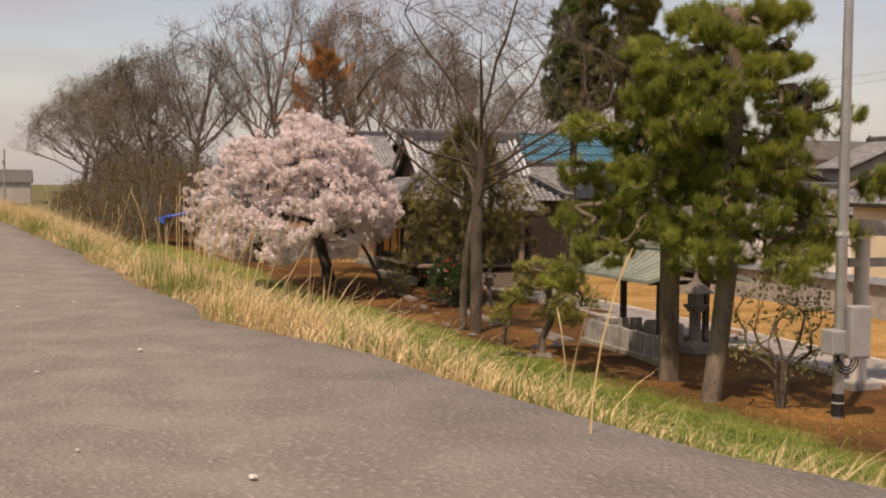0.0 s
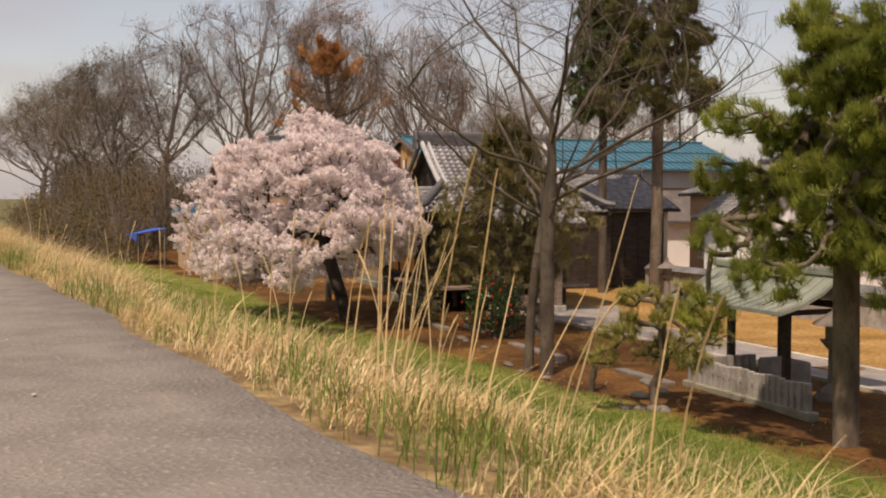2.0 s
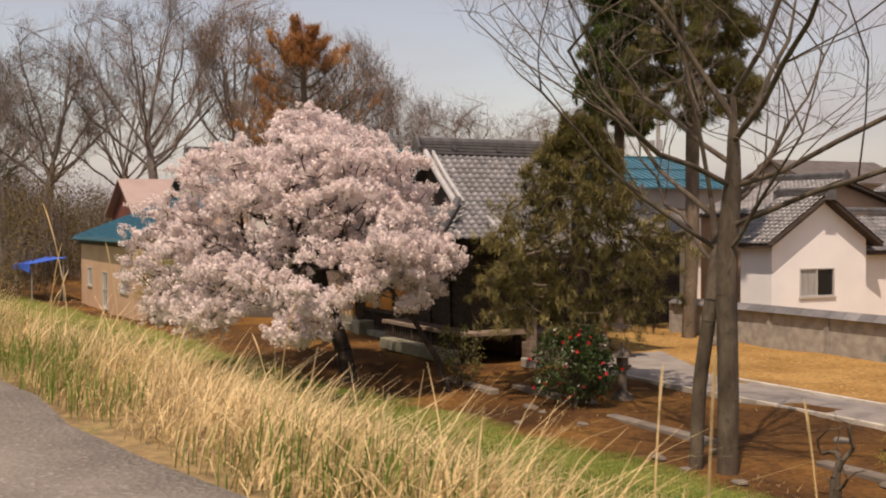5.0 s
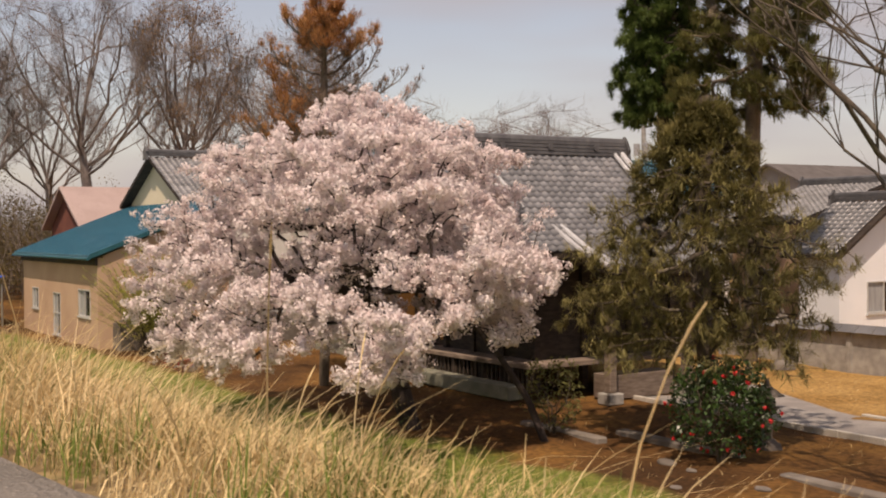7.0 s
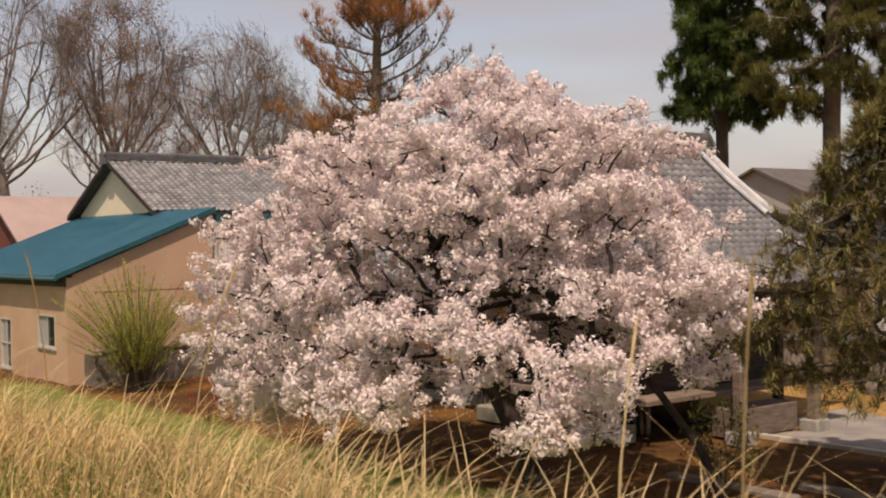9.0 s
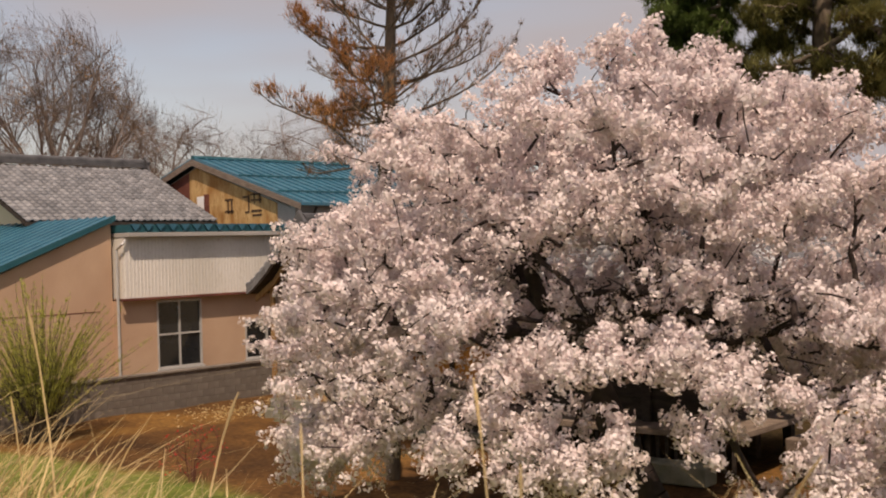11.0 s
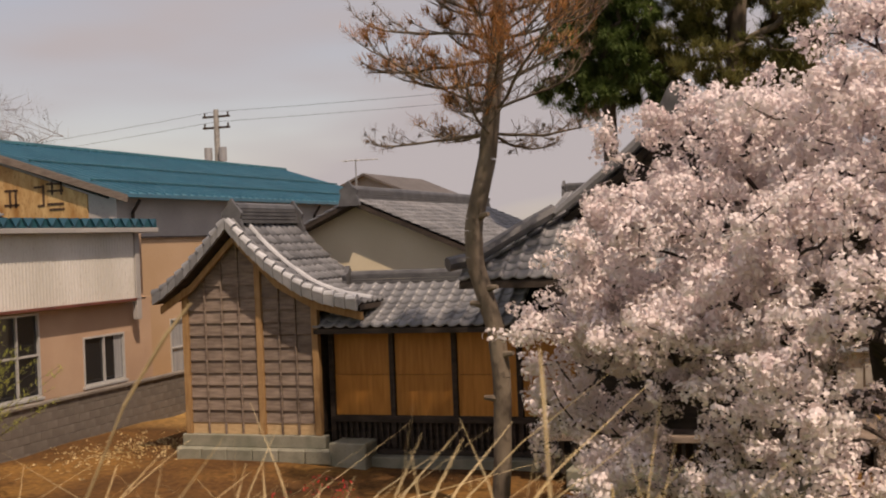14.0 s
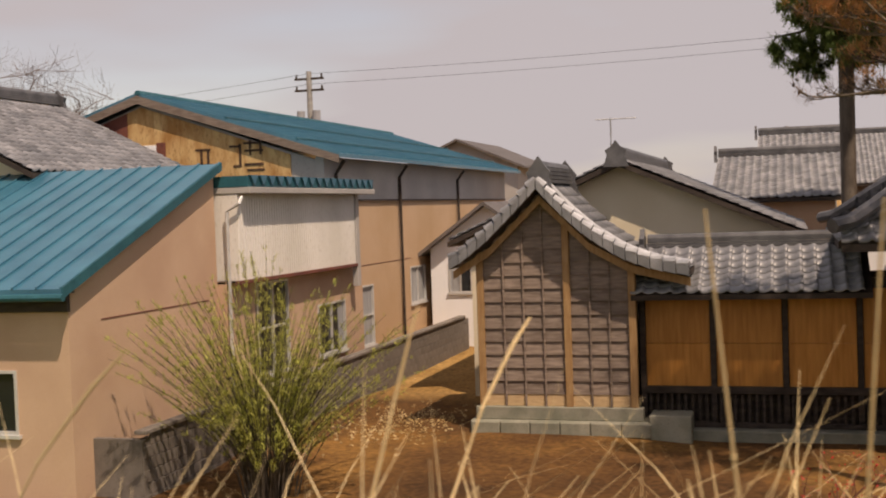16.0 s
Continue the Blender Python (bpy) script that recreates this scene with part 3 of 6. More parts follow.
    for curve, eave, s in ((east, e_eave, -1), (west, w_eave, 1)):
        length = sum(math.hypot(b[0] - a[0], b[1] - a[1]) for a, b in zip(curve, curve[1:]))
        n = int(length / 0.235)
        for k in range(n):
            r, h, tr, th = on_curve(curve, k * length / n)
            r2, h2, _, _ = on_curve(curve, (k + 1) * length / n - 0.015)
            x0, x1 = eave[0] + s * r, eave[0] + s * r2
            bm = bmesh.new()
            prism(bm, [(x0, 19.5, eave[2] + h - 0.1), (x1, 19.5, eave[2] + h2 - 0.08), (x1, 19.5, eave[2] + h2 + 0.09), (x0, 19.5, eave[2] + h + 0.12)], (0, 0.2, 0))
            part("verge_tile", bm, M["tile"], t)
            roll = bmesh.new()
            z0, z1 = eave[2] + h + 0.135, eave[2] + h2 + 0.105
            tube(roll, [(x0, 19.58, z0), (x0 + (x1 - x0) * 0.2, 19.58, z0 + (z1 - z0) * 0.2), (x1, 19.58, z1)], [0.098, 0.09, 0.072], 9)
            # east rolls carry the sun's brightness in their colour, west ones stay plain
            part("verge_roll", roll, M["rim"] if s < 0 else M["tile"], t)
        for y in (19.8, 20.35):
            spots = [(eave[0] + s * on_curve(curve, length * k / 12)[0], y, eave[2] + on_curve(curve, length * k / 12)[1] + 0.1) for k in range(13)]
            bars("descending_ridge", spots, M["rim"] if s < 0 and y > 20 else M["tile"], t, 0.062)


def corridor():
    t = thing("shrine_corridor", "shrine corridor walled with orange plywood under tiles", "shrine building", (-16.6, 21.5, -0.3))
    part("core", box(bmesh.new(), -19.2, -13.9, 20.56, 22.6, -0.2, 2.7), M["darkwood"], t)
    for k in range(4):
        a = -19.2 + k * 1.345
        slab("panel", a + 0.06, a + 1.285, 20.46, 20.5, 0.64, 1.47, M["orange"], t, 0.004)
        slab("panel", a + 0.06, a + 1.285, 20.465, 20.5, 1.475, 2.5, M["orange"], t, 0.004)
    for k in range(5):
        a = -19.2 + k * 1.345
        slab("post", a - 0.055, a + 0.055, 20.4, 20.52, 0.0, 2.55, M["darkwood"], t)
    slab("floor_beam", -19.2, -13.8, 20.38, 20.52, 0.5, 0.64, M["darkwood"], t)
    slab("ground_beam", -19.2, -13.8, 20.4, 20.52, -0.16, -0.06, M["darkwood"], t)
    for k in range(40):
        x = -19.1 + k * 0.134
        slab("slat", x, x + 0.055, 20.42, 20.47, -0.06, 0.5, M["darkwood"], t, 0.003)
    slab("base_stone", -18.3, -13.8, 20.1, 20.7, -0.5, -0.16, M["stone"], t, 0.02)
    curve = [(0, 0), (0.9, 0.38), (1.75, 0.85)]
    deck(t, (-19.35, 19.92, 2.46), (1, 0, 0), (0, 1, 0), 4.4, curve)
    deck(t, (-14.95, 23.42, 2.46), (-1, 0, 0), (0, -1, 0), 4.4, curve)
    tiled(t, (-19.35, 19.92, 2.46), (1, 0, 0), (0, 1, 0), 4.4, curve, singles=200)
    ridge_stack(t, (-19.2, 21.68, 3.3), (-15.2, 21.68, 3.3), 0.24, 0.2)


def hall():
    t = thing("shrine_hall", "dark timber shrine hall under a heavy grey tile roof", "shrine building", (-11.8, 22.1, -0.3))
    part("core", box(bmesh.new(), -13.8, -9.4, 19.9, 24.7, 0.3, 3.6), M["darkwood"], t)
    slab("veranda", -14.6, -8.6, 19.1, 25.5, 0.42, 0.54, M["oldwood"], t)
    slab("base_step", -13.9, -9.0, 18.7, 19.2, -0.4, -0.02, M["stone"], t, 0.03)
    for x in (-13.8, -12.33, -10.86, -9.4):
        slab("post", x - 0.1, x + 0.1, 19.8, 20.0, -0.3, 3.5, M["darkwood"], t)
        slab("veranda_post", x - 0.06, x + 0.06, 19.15, 19.27, -0.3, 0.42, M["darkwood"], t)
    for y in (21.5, 23.1, 24.7):
        slab("post", -9.5, -9.3, y - 0.1, y + 0.1, -0.3, 3.5, M["darkwood"], t)
    for k in range(9):
        z = 0.7 + k * 0.3
        slab("wall_board", -13.68, -9.52, 19.87, 19.92, z, z + 0.285, M["darkwood"], t, 0.005)
    for k in range(30):
        x = -14.5 + k * 0.2
        slab("slat", x, x + 0.07, 19.2, 19.24, -0.2, 0.42, M["darkwood"], t, 0.003)
    for y in (20.95, 23.6):
        slab("porch_post", -7.72, -7.48, y - 0.12, y + 0.12, -0.2, 3.0, M["oldwood"], t, 0.02, "weathered square porch post")
        slab("post_stone", -7.85, -7.35, y - 0.25, y + 0.25, -0.5, -0.2, M["palestone"], t, 0.03)
    slab("stair", -8.6, -7.9, 21.2, 23.4, -0.45, 0.2, M["oldwood"], t, 0.02)
    side = [(0, 0), (0.65, 0.4), (1.55, 1.02), (2.65, 1.85), (3.75, 2.8)]
    near, far, cx, ez = 18.05, 26.15, -11.8, 3.42
    def keep(u, run):
        back = 1.45 if run > 1.55 else 1.45 * run / 1.55
        return back - 0.1 < u < far - near - back + 0.1
    for eave, U, R in (((cx + 3.75, near, ez), (0, 1, 0), (-1, 0, 0)), ((cx - 3.75, far, ez), (0, -1, 0), (1, 0, 0))):
        tiled(t, eave, U, R, far - near, side, keep, singles=300 if R[0] < 0 else 60)
        E = Vector(eave)
        deck(t, E + Vector(U) * 1.45, U, R, far - near - 2.9, side, 0.14)
    skirt = [(0, 0), (0.65, 0.4), (1.55, 1.02)]
    for eave, U, R, n in (((cx - 3.75, near, ez), (1, 0, 0), (0, 1, 0), 110), ((cx + 3.75, far, ez), (-1, 0, 0), (0, -1, 0), 0)):
        tiled(t, eave, U, R, 7.5, skirt, lambda u, run: run - 0.15 < u < 7.5 - run + 0.15, singles=n)
        bm = bmesh.new()
        E, Uv, Rv = Vector(eave), Vector(U), Vector(R)
        q = [E, E + Uv * 7.5, E + Uv * 5.95 + Rv * 1.55 + Vector((0, 0, 1.02)), E + Uv * 1.55 + Rv * 1.55 + Vector((0, 0, 1.02))]
        prism(bm, q, (0, 0, -0.13))
        part("roof_deck", bm, M["darkwood"], t)
    for sx in (-1, 1):
        for y0, s in ((near, 1), (far, -1)):
            bars("hip_ridge", [(cx + sx * (3.9 - r * 1.0), y0 + s * (r * 0.95 - 0.15), ez + 0.2 + (0.12 if r == 0 else 0) + float(np.interp(r, [0, 0.65, 1.55], [0, 0.4, 1.02]))) for r in (0, 0.3, 0.65, 1.1, 1.6)], M["ridge"], t, 0.13)
            spots = [(cx + sx * (3.75 - r), y0 + s * 1.3, ez + 0.17 + float(np.interp(r, [p[0] for p in side], [p[1] for p in side]))) for r in (1.5, 2.0, 2.65, 3.2, 3.7)]
            # same ridges both sides; the sunlit east pair is coloured paler
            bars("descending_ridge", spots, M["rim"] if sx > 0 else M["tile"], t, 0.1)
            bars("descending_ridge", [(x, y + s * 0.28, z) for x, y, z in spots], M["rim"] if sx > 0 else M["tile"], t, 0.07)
    for y, s in ((19.75, 1), (24.45, -1)):
        part("gable_wall", prism(bmesh.new(), [(cx - 2.2, y, 4.5), (cx + 2.2, y, 4.5), (cx, y, 6.1)], (0, 0.1, 0)), M["darkwood"], t)
    ridge_stack(t, (cx, 19.2, 6.2), (cx, 25.0, 6.2), 0.42, 0.42)
    for k in range(3):
        y = 20.4 + k * 1.7
        part("ridge_crest", tube(bmesh.new(), [(cx + 0.2, y, 6.42), (cx + 0.25, y, 6.42)], 0.09, 10), M["ridge"], t)
    porch = [(0, 0), (1.2, 0.42), (2.3, 1.0)]
    deck(t, (-6.75, 20.2, 2.98), (0, 1, 0), (-1, 0, 0), 4.2, porch, 0.12)
    tiled(t, (-6.75, 20.2, 2.98), (0, 1, 0), (-1, 0, 0), 4.2, porch, singles=0)
    for y in (20.2, 20.5, 24.3):
        # porch ridges face east, so they take the sun-brightened colour too
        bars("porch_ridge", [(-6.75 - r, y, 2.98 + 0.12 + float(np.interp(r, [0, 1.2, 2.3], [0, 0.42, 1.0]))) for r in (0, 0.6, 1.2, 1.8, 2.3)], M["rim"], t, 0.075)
    slab("porch_beam", -7.75, -7.45, 20.6, 23.9, 2.7, 2.95, M["darkwood"], t)


# ---- the works buildings on the far side of the block wall ----
def seams(parent, a, b, step, along, material, size=0.03):
    """Standing seams across a sheet roof, each from the eave a to the top b, repeated along."""
    a, b, U = Vector(a), Vector(b), Vector(along)
    n = int(U.length / step)
    d = U.normalized()
    for k in range(n + 1):
        bm = bmesh.new()
        p, q = a + d * step * k, b + d * step * k
        prism(bm, [p - d * size / 2, p + d * size / 2, p + d * size / 2 + Vector((0, 0, size * 1.3)), p - d * size / 2 + Vector((0, 0, size * 1.3))], q - p)
        part("seam", bm, material, parent)


def lean_shed():
    t = thing("lean_to_shed", "tan rendered shed with a teal single-pitch sheet roof", "shed", (-33.4, 15.8, -0.3))
    wins = [(-29.95, -28.3, 0.86, 1.9), (-33.9, -32.75, -0.1, 1.62), (-37.6, -36.5, 0.8, 1.7)]
    pierced("wall", "y", 13.3, 0.2, -39.4, -27.3, -0.5, 3.12, wins, M["tan"], t)
    for w in wins:
        window(t, "y", 13.3, *w, mullions=1, rails=1 if w[2] < 0 else 0, out=-1, curtain=0.5)
    def side(x, th):
        return prism(bmesh.new(), [(x, 13.5, -0.5), (x, 18.3, -0.5), (x, 18.3, 5.1), (x, 13.5, 3.2)], (th, 0, 0))
    part("wall", side(-27.5, 0.2), M["tan"], t)
    part("wall", side(-39.4, 0.2), M["tan"], t)
    slab("wall", -39.2, -27.5, 18.1, 18.3, -0.5, 5.0, M["tan"], t)
    slab("fascia", -39.5, -27.25, 13.2, 13.3, 2.84, 3.14, M["darkwood"], t, 0.01, "dark board under the eave")
    roof = [(-27.15, 12.95, 3.12), (-27.15, 18.35, 5.22), (-27.15, 18.35, 5.3), (-27.15, 12.95, 3.22)]
    r = part("roof", prism(bmesh.new(), roof, (-12.5, 0, 0)), M["teal"], t)
    seams(r, (-27.18, 12.95, 3.21), (-27.18, 18.35, 5.29), 0.44, (-12.4, 0, 0), M["teal"], 0.035)
    part("verge_flashing", prism(bmesh.new(), [(-27.12, 12.93, 3.07), (-27.12, 18.36, 5.17), (-27.12, 18.36, 5.33), (-27.12, 12.93, 3.25)], (-0.03, 0, 0)), M["tealdark"], t)
    bars("gutter", [(-27.1, 12.9, 3.09), (-39.6, 12.9, 3.09)], M["tealdark"], t, 0.06)
    slab("crack_strip", -27.3, -27.29, 14.2, 17.9, 2.62, 2.64, M["redrust"], t, 0, "rust-stained joint in the render")


def box_house():
    t = thing("workshop_annex", "two-storey annex of white sheet over tan render", "building", (-29.5, 21.7, -0.3))
    wins = [(19.62, 21.2, 0.86, 2.84), (22.85, 24.6, 0.86, 2.1)]
    pierced("wall", "x", -27.1, 0.2, 18.3, 25.9, -0.5, 2.96, wins, M["tan"], t)
    window(t, "x", -27.1, *wins[0], mullions=1, rails=1)
    w = window(t, "x", -27.1, *wins[1], mullions=1, curtain=0.0)
    slab("inner_curtain", -27.16, -27.13, 24.2, 24.52, 0.92, 2.04, M["curtain"], w, 0.003, "pale curtain at the window's edge")
    slab("blue_cover", -27.5, -27.3, 19.9, 20.5, 0.9, 1.3, M["blue"], t, 0.05, "blue plastic cover behind the glass")
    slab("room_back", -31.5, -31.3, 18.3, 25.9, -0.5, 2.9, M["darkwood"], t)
    slab("wall", -31.3, -27.3, 25.7, 25.9, -0.5, 4.7, M["tan"], t)
    slab("floor_slab", -31.3, -27.1, 18.3, 25.7, 2.9, 2.96, M["darkwood"], t)
    upper = slab("upper_wall", -31.3, -26.85, 18.42, 24.85, 2.96, 4.7, M["sheet"], t, 0.01, "white ribbed sheet upper wall")
    for k in range(54):
        y = 18.46 + k * 0.118
        slab("rib", -26.85, -26.835, y, y + 0.03, 2.98, 4.68, M["sheet"], upper, 0)
    slab("drip_strip", -26.9, -26.8, 18.3, 25.0, 2.9, 2.97, M["redrust"], t, 0.005, "rusty drip edge")
    slab("corner_strip", -26.95, -26.8, 24.85, 25.05, 2.4, 4.75, M["greywall"], t, 0.01)
    slab("eave_board", -31.4, -26.55, 18.4, 25.6, 4.7, 4.82, M["greywall"], t, 0.01)
    par = part("parapet", box(bmesh.new(), -31.4, -26.6, 18.4, 25.6, 4.83, 5.05), M["tealdark"], t, "dark teal sheet roof edge")
    for k in range(17):
        y = 18.46 + k * 0.42
        part("zigzag_fold", prism(bmesh.new(), [(-26.6, y, 5.06), (-26.6, y + 0.34, 5.06), (-26.6, y + 0.17, 4.86)], (0.05, 0, 0)), M["teal"], par)
    bars("downpipe", [(-26.75, 18.42, 4.62), (-26.75, 18.3, 4.5), (-27.03, 18.3, 4.35), (-27.03, 18.3, 0.2)], M["frame"], t, 0.04)


def factory():
    t = thing("timber_works", "large works hall with a teal ribbed gable roof", "factory", (-33.4, 36, -0.3))
    wins = [(28.4, 29.4, 0.4, 2.15), (32.9, 34.5, 1.25, 2.45)]
    pierced("lower_wall", "x", -28.1, 0.2, 25.9, 46.0, -0.5, 4.6, wins, M["ochre"], t)
    window(t, "x", -28.1, *wins[0], mullions=0, rails=1, name="door", curtain=1.0)
    window(t, "x", -28.1, *wins[1], mullions=1, curtain=1.0)
    slab("upper_wall", -28.3, -28.05, 25.9, 46.0, 4.6, 5.75, M["greywall"], t, 0.01, "pale grey board upper wall")
    slab("band", -28.1, -28.03, 25.9, 46.0, 4.57, 4.62, M["darkwood"], t, 0)
    slab("render_joint", -28.1, -28.09, 26.2, 33.0, 2.72, 2.735, M["redrust"], t, 0, "rusty joint in the render")
    for y in (26.6, 31.9, 38.5):
        bars("downpipe", [(-27.75, y, 5.65), (-28.0, y, 5.3), (-28.0, y, -0.2)], M["darkwood"], t, 0.05)
    gab = [(-28.1, 4.4), (-28.1, 5.6), (-33.4, 7.4), (-38.7, 5.6), (-38.7, -0.5), (-31.4, -0.5), (-31.4, 4.4)]
    part("gable_wall", prism(bmesh.new(), [(x, 25.95, z) for x, z in gab], (0, 0.2, 0)), M["greywall"], t)
    def panel(name, x0, x1, z0, material, label):
        tops = [(x, 25.9, 7.4 - abs(x + 33.4) * 0.34 - 0.06) for x in ((x0, -33.4, x1) if x0 < -33.4 < x1 else (x0, x1))]
        part(name, prism(bmesh.new(), [(x1, 25.9, z0), (x0, 25.9, z0)] + tops, (0, 0.05, 0)), material, t, label)
    for k in range(6):
        x0 = -33.83 + k * 0.806
        panel("rust_panel", x0, x0 + 0.796, 4.7, M["rust"], "rust-stained timber panel")
    panel("red_panel", -36.6, -33.84, 5.2, M["redrust"], "dark red board")
    slab("grey_panel", -33.38, -32.95, 25.87, 25.9, 5.76, 6.28, M["white"], t, 0.004, "pale board patch")
    slab("panel_rail", -32.95, -32.68, 25.86, 25.9, 5.66, 6.34, M["redrust"], t, 0.004)
    for x, z, w, h in ((-31.75, 5.55, 0.34, 0.06), (-31.6, 5.3, 0.07, 0.62), (-31.72, 5.02, 0.18, 0.06), (-31.25, 5.62, 0.5, 0.06), (-31.2, 5.42, 0.55, 0.06), (-31.3, 5.5, 0.06, 0.4), (-31.0, 5.5, 0.06, 0.4), (-31.2, 5.05, 0.56, 0.07), (-31.15, 4.9, 0.5, 0.06), (-32.7, 5.5, 0.45, 0.06), (-32.75, 5.25, 0.07, 0.5), (-32.55, 5.25, 0.07, 0.5), (-32.7, 5.08, 0.5, 0.06)):
        slab("sign_stroke", x + 1.15 - w / 2, x + 1.15 + w / 2, 25.885, 25.9, z + 0.58 - h / 2, z + 0.58 + h / 2, M["ink"], t, 0, "faded dark painted stroke")
    for s in (1, -1):
        eave, top = Vector((-33.4 + s * 5.85, 25.75, 5.7)), Vector((-33.4, 25.75, 7.58))
        ob = part("roof", prism(bmesh.new(), [eave, top, top + Vector((0, 0, 0.1)), eave + Vector((0, 0, 0.1))], (0, 21.2, 0)), M["teal"], t)
        seams(ob, eave + Vector((0, 0.05, 0.1)), top + Vector((0, 0.05, 0.1)), 0.45, (0, 21.1, 0), M["teal"], 0.045)
        part("bargeboard", prism(bmesh.new(), [eave + Vector((0, -0.02, -0.14)), top + Vector((0, -0.02, -0.16)), top + Vector((0, -0.02, 0.06)), eave + Vector((0, -0.02, 0.06))], (0, -0.05, 0)), M["oldwood"], t)
        for f in (0.2, 0.55):
            p = eave.lerp(top, f) + Vector((0, 0, 0.17))
            bars("snow_bar", [p, p + Vector((0, 21.1, 0))], M["tealdark"], ob, 0.035, 5)
    bars("ridge_cap", [(-33.4, 25.75, 7.7), (-33.4, 46.95, 7.7)], M["tealdark"], t, 0.1, 6)
    slab("wall", -38.8, -28.1, 46.0, 46.2, -0.5, 5.7, M["greywall"], t)
    slab("wall", -38.8, -38.6, 26, 46.0, -0.5, 5.7, M["greywall"], t)


def gable_house(name, label, x0, x1, y0, y1, eave_z, top_z, along, wall, roof, tiles=True, over=0.45, wins=(), base=-0.5, singles=0):
    """A plain gabled house; along: the axis of its ridge. wins: (axis, at, a0, a1, z0, z1, out)."""
    t = thing(name, label, "house", ((x0 + x1) / 2, (y0 + y1) / 2, base))
    th = 0.2
    for axis, at, out in (("x", x0 + th, -1), ("x", x1, 1), ("y", y0, -1), ("y", y1 - th, 1)):
        lo, hi = (y0 + th, y1 - th) if axis == "x" else (x0, x1)
        mine = [w for w in wins if w[0] == axis and w[6] == out]
        pierced("wall", axis, at, th, lo, hi, base, eave_z, [w[2:6] for w in mine], wall, t)
        for w in mine:
            window(t, axis, at - th if out < 0 and axis == "x" else at, *w[2:6], out=out, curtain=0.5)
    half = ((x1 - x0) if along == "y" else (y1 - y0)) / 2
    rise, run = top_z - eave_z, half + over
    drop = rise * over / half
    curve = [(0, 0), (run, rise + drop)]
    for s in (1, -1):
        if along == "y":
            e = (x1 + over, y0 - over, eave_z - drop) if s > 0 else (x0 - over, y1 + over, eave_z - drop)
            U, R, w = (0, s, 0), (-s, 0, 0), y1 - y0 + 2 * over
        else:
            e = (x0 - over, y0 - over, eave_z - drop) if s > 0 else (x1 + over, y1 + over, eave_z - drop)
            U, R, w = (s, 0, 0), (0, s, 0), x1 - x0 + 2 * over
        deck(t, Vector(e) + Vector((0, 0, 0.06)), U, R, w, curve, 0.12, M["darkwood"] if tiles else roof, "roof_deck" if tiles else "roof")
        if tiles:
            tiled(t, Vector(e) + Vector((0, 0, 0.06)), U, R, w, curve, singles=singles)
    if along == "y":
        cx = (x0 + x1) / 2
        gables = [([(x0, y, eave_z), (x1, y, eave_z), (cx, y, top_z - 0.05)], (0, th, 0)) for y in (y0, y1 - th)]
        ends = (cx, y0 - over, top_z + 0.1), (cx, y1 + over, top_z + 0.1)
    else:
        cy = (y0 + y1) / 2
        gables = [([(x, y0, eave_z), (x, y1, eave_z), (x, cy, top_z - 0.05)], (th, 0, 0)) for x in (x0, x1 - th)]
        ends = (x0 - over, cy, top_z + 0.1), (x1 + over, cy, top_z + 0.1)
    for g, d in gables:
        part("gable", prism(bmesh.new(), g, d), wall, t)
    if tiles:
        ridge_stack(t, *ends, 0.28, 0.22)
    return t


honden()
corridor()
hall()
lean_shed()
box_house()
factory()
gable_house("grey_roofed_house", "house with a long grey tile roof", -39.4, -31.6, 18.3, 24.6, 5.45, 7.35, "y", M["cream"], M["tile"])
gable_house("pink_roofed_shed", "shed with a faded pink sheet roof", -49.5, -42.6, 17.0, 23, 4.5, 6.4, "y", M["redrust"], M["pinkroof"], tiles=False)
cream_house = gable_house("cream_gable_house", "cream plastered house with brown-grey tile roof", -23.7, -16.5, 24.3, 34, 3.6, 5.15, "y", M["cream"], M["brownroof"])
gable_house("white_storehouse", "white plastered storehouse with grey tile roof", -12.2, -10.5, 33.3, 38.2, 3.3, 4.85, "x", M["white"], M["tile"], wins=(("x", -10.5, 34.7, 36.5, 1.05, 2.15, 1),))
# dark boards over the cream east wall stand in for its shadowed openings
for k in range(13):
    slab("wall_board", -16.49, -16.44, 24.4 + k * 0.72, 25.1 + k * 0.72, -0.4, 3.3, M["darkwood"], cream_house, 0.005, "dark board standing in for the shaded open front")
gable_house("white_lean_wing", "low white wing with grey tile roof", -14.0, -11.0, 38.6, 46, 3.0, 4.1, "y", M["white"], M["tile"], wins=(("x", -11.0, 40.5, 42, 1.0, 2.1, 1),))
gable_house("pink_walled_house", "pinkish rendered house with grey tile roof", -18.4, -15.0, 36.5, 46, 4.3, 5.7, "x", M["tan"], M["tile"], wins=(("y", 36.5, -17.6, -16.2, 1.0, 2.4, -1),))
gable_house("far_grey_house", "two-storey house with grey tile roof", -17.2, -14.6, 46.6, 54, 5.4, 6.9, "x", M["greywall"], M["tile"], wins=(("x", -14.6, 48, 49.6, 3.4, 4.6, 1), ("x", -14.6, 51, 52.6, 3.4, 4.6, 1)))
gable_house("far_tiled_house", "house with broad silvery tile roof", -13.4, -2, 62, 72, 5.0, 7.6, "x", M["oldwood"], M["tile"])
gable_house("far_brown_house", "brown-roofed house beyond the works hall", -35.3, -29.3, 54, 62, 6.4, 7.7, "y", M["greywall"], M["brownroof"], tiles=False)
gable_house("white_annex", "small white annex with a dark tile roof", -27.8, -23.9, 34.2, 42, 3.0, 4.4, "y", M["white"], M["brownroof"], tiles=False, wins=(("y", 34.2, -27.2, -26.4, 1.5, 2.5, -1),))
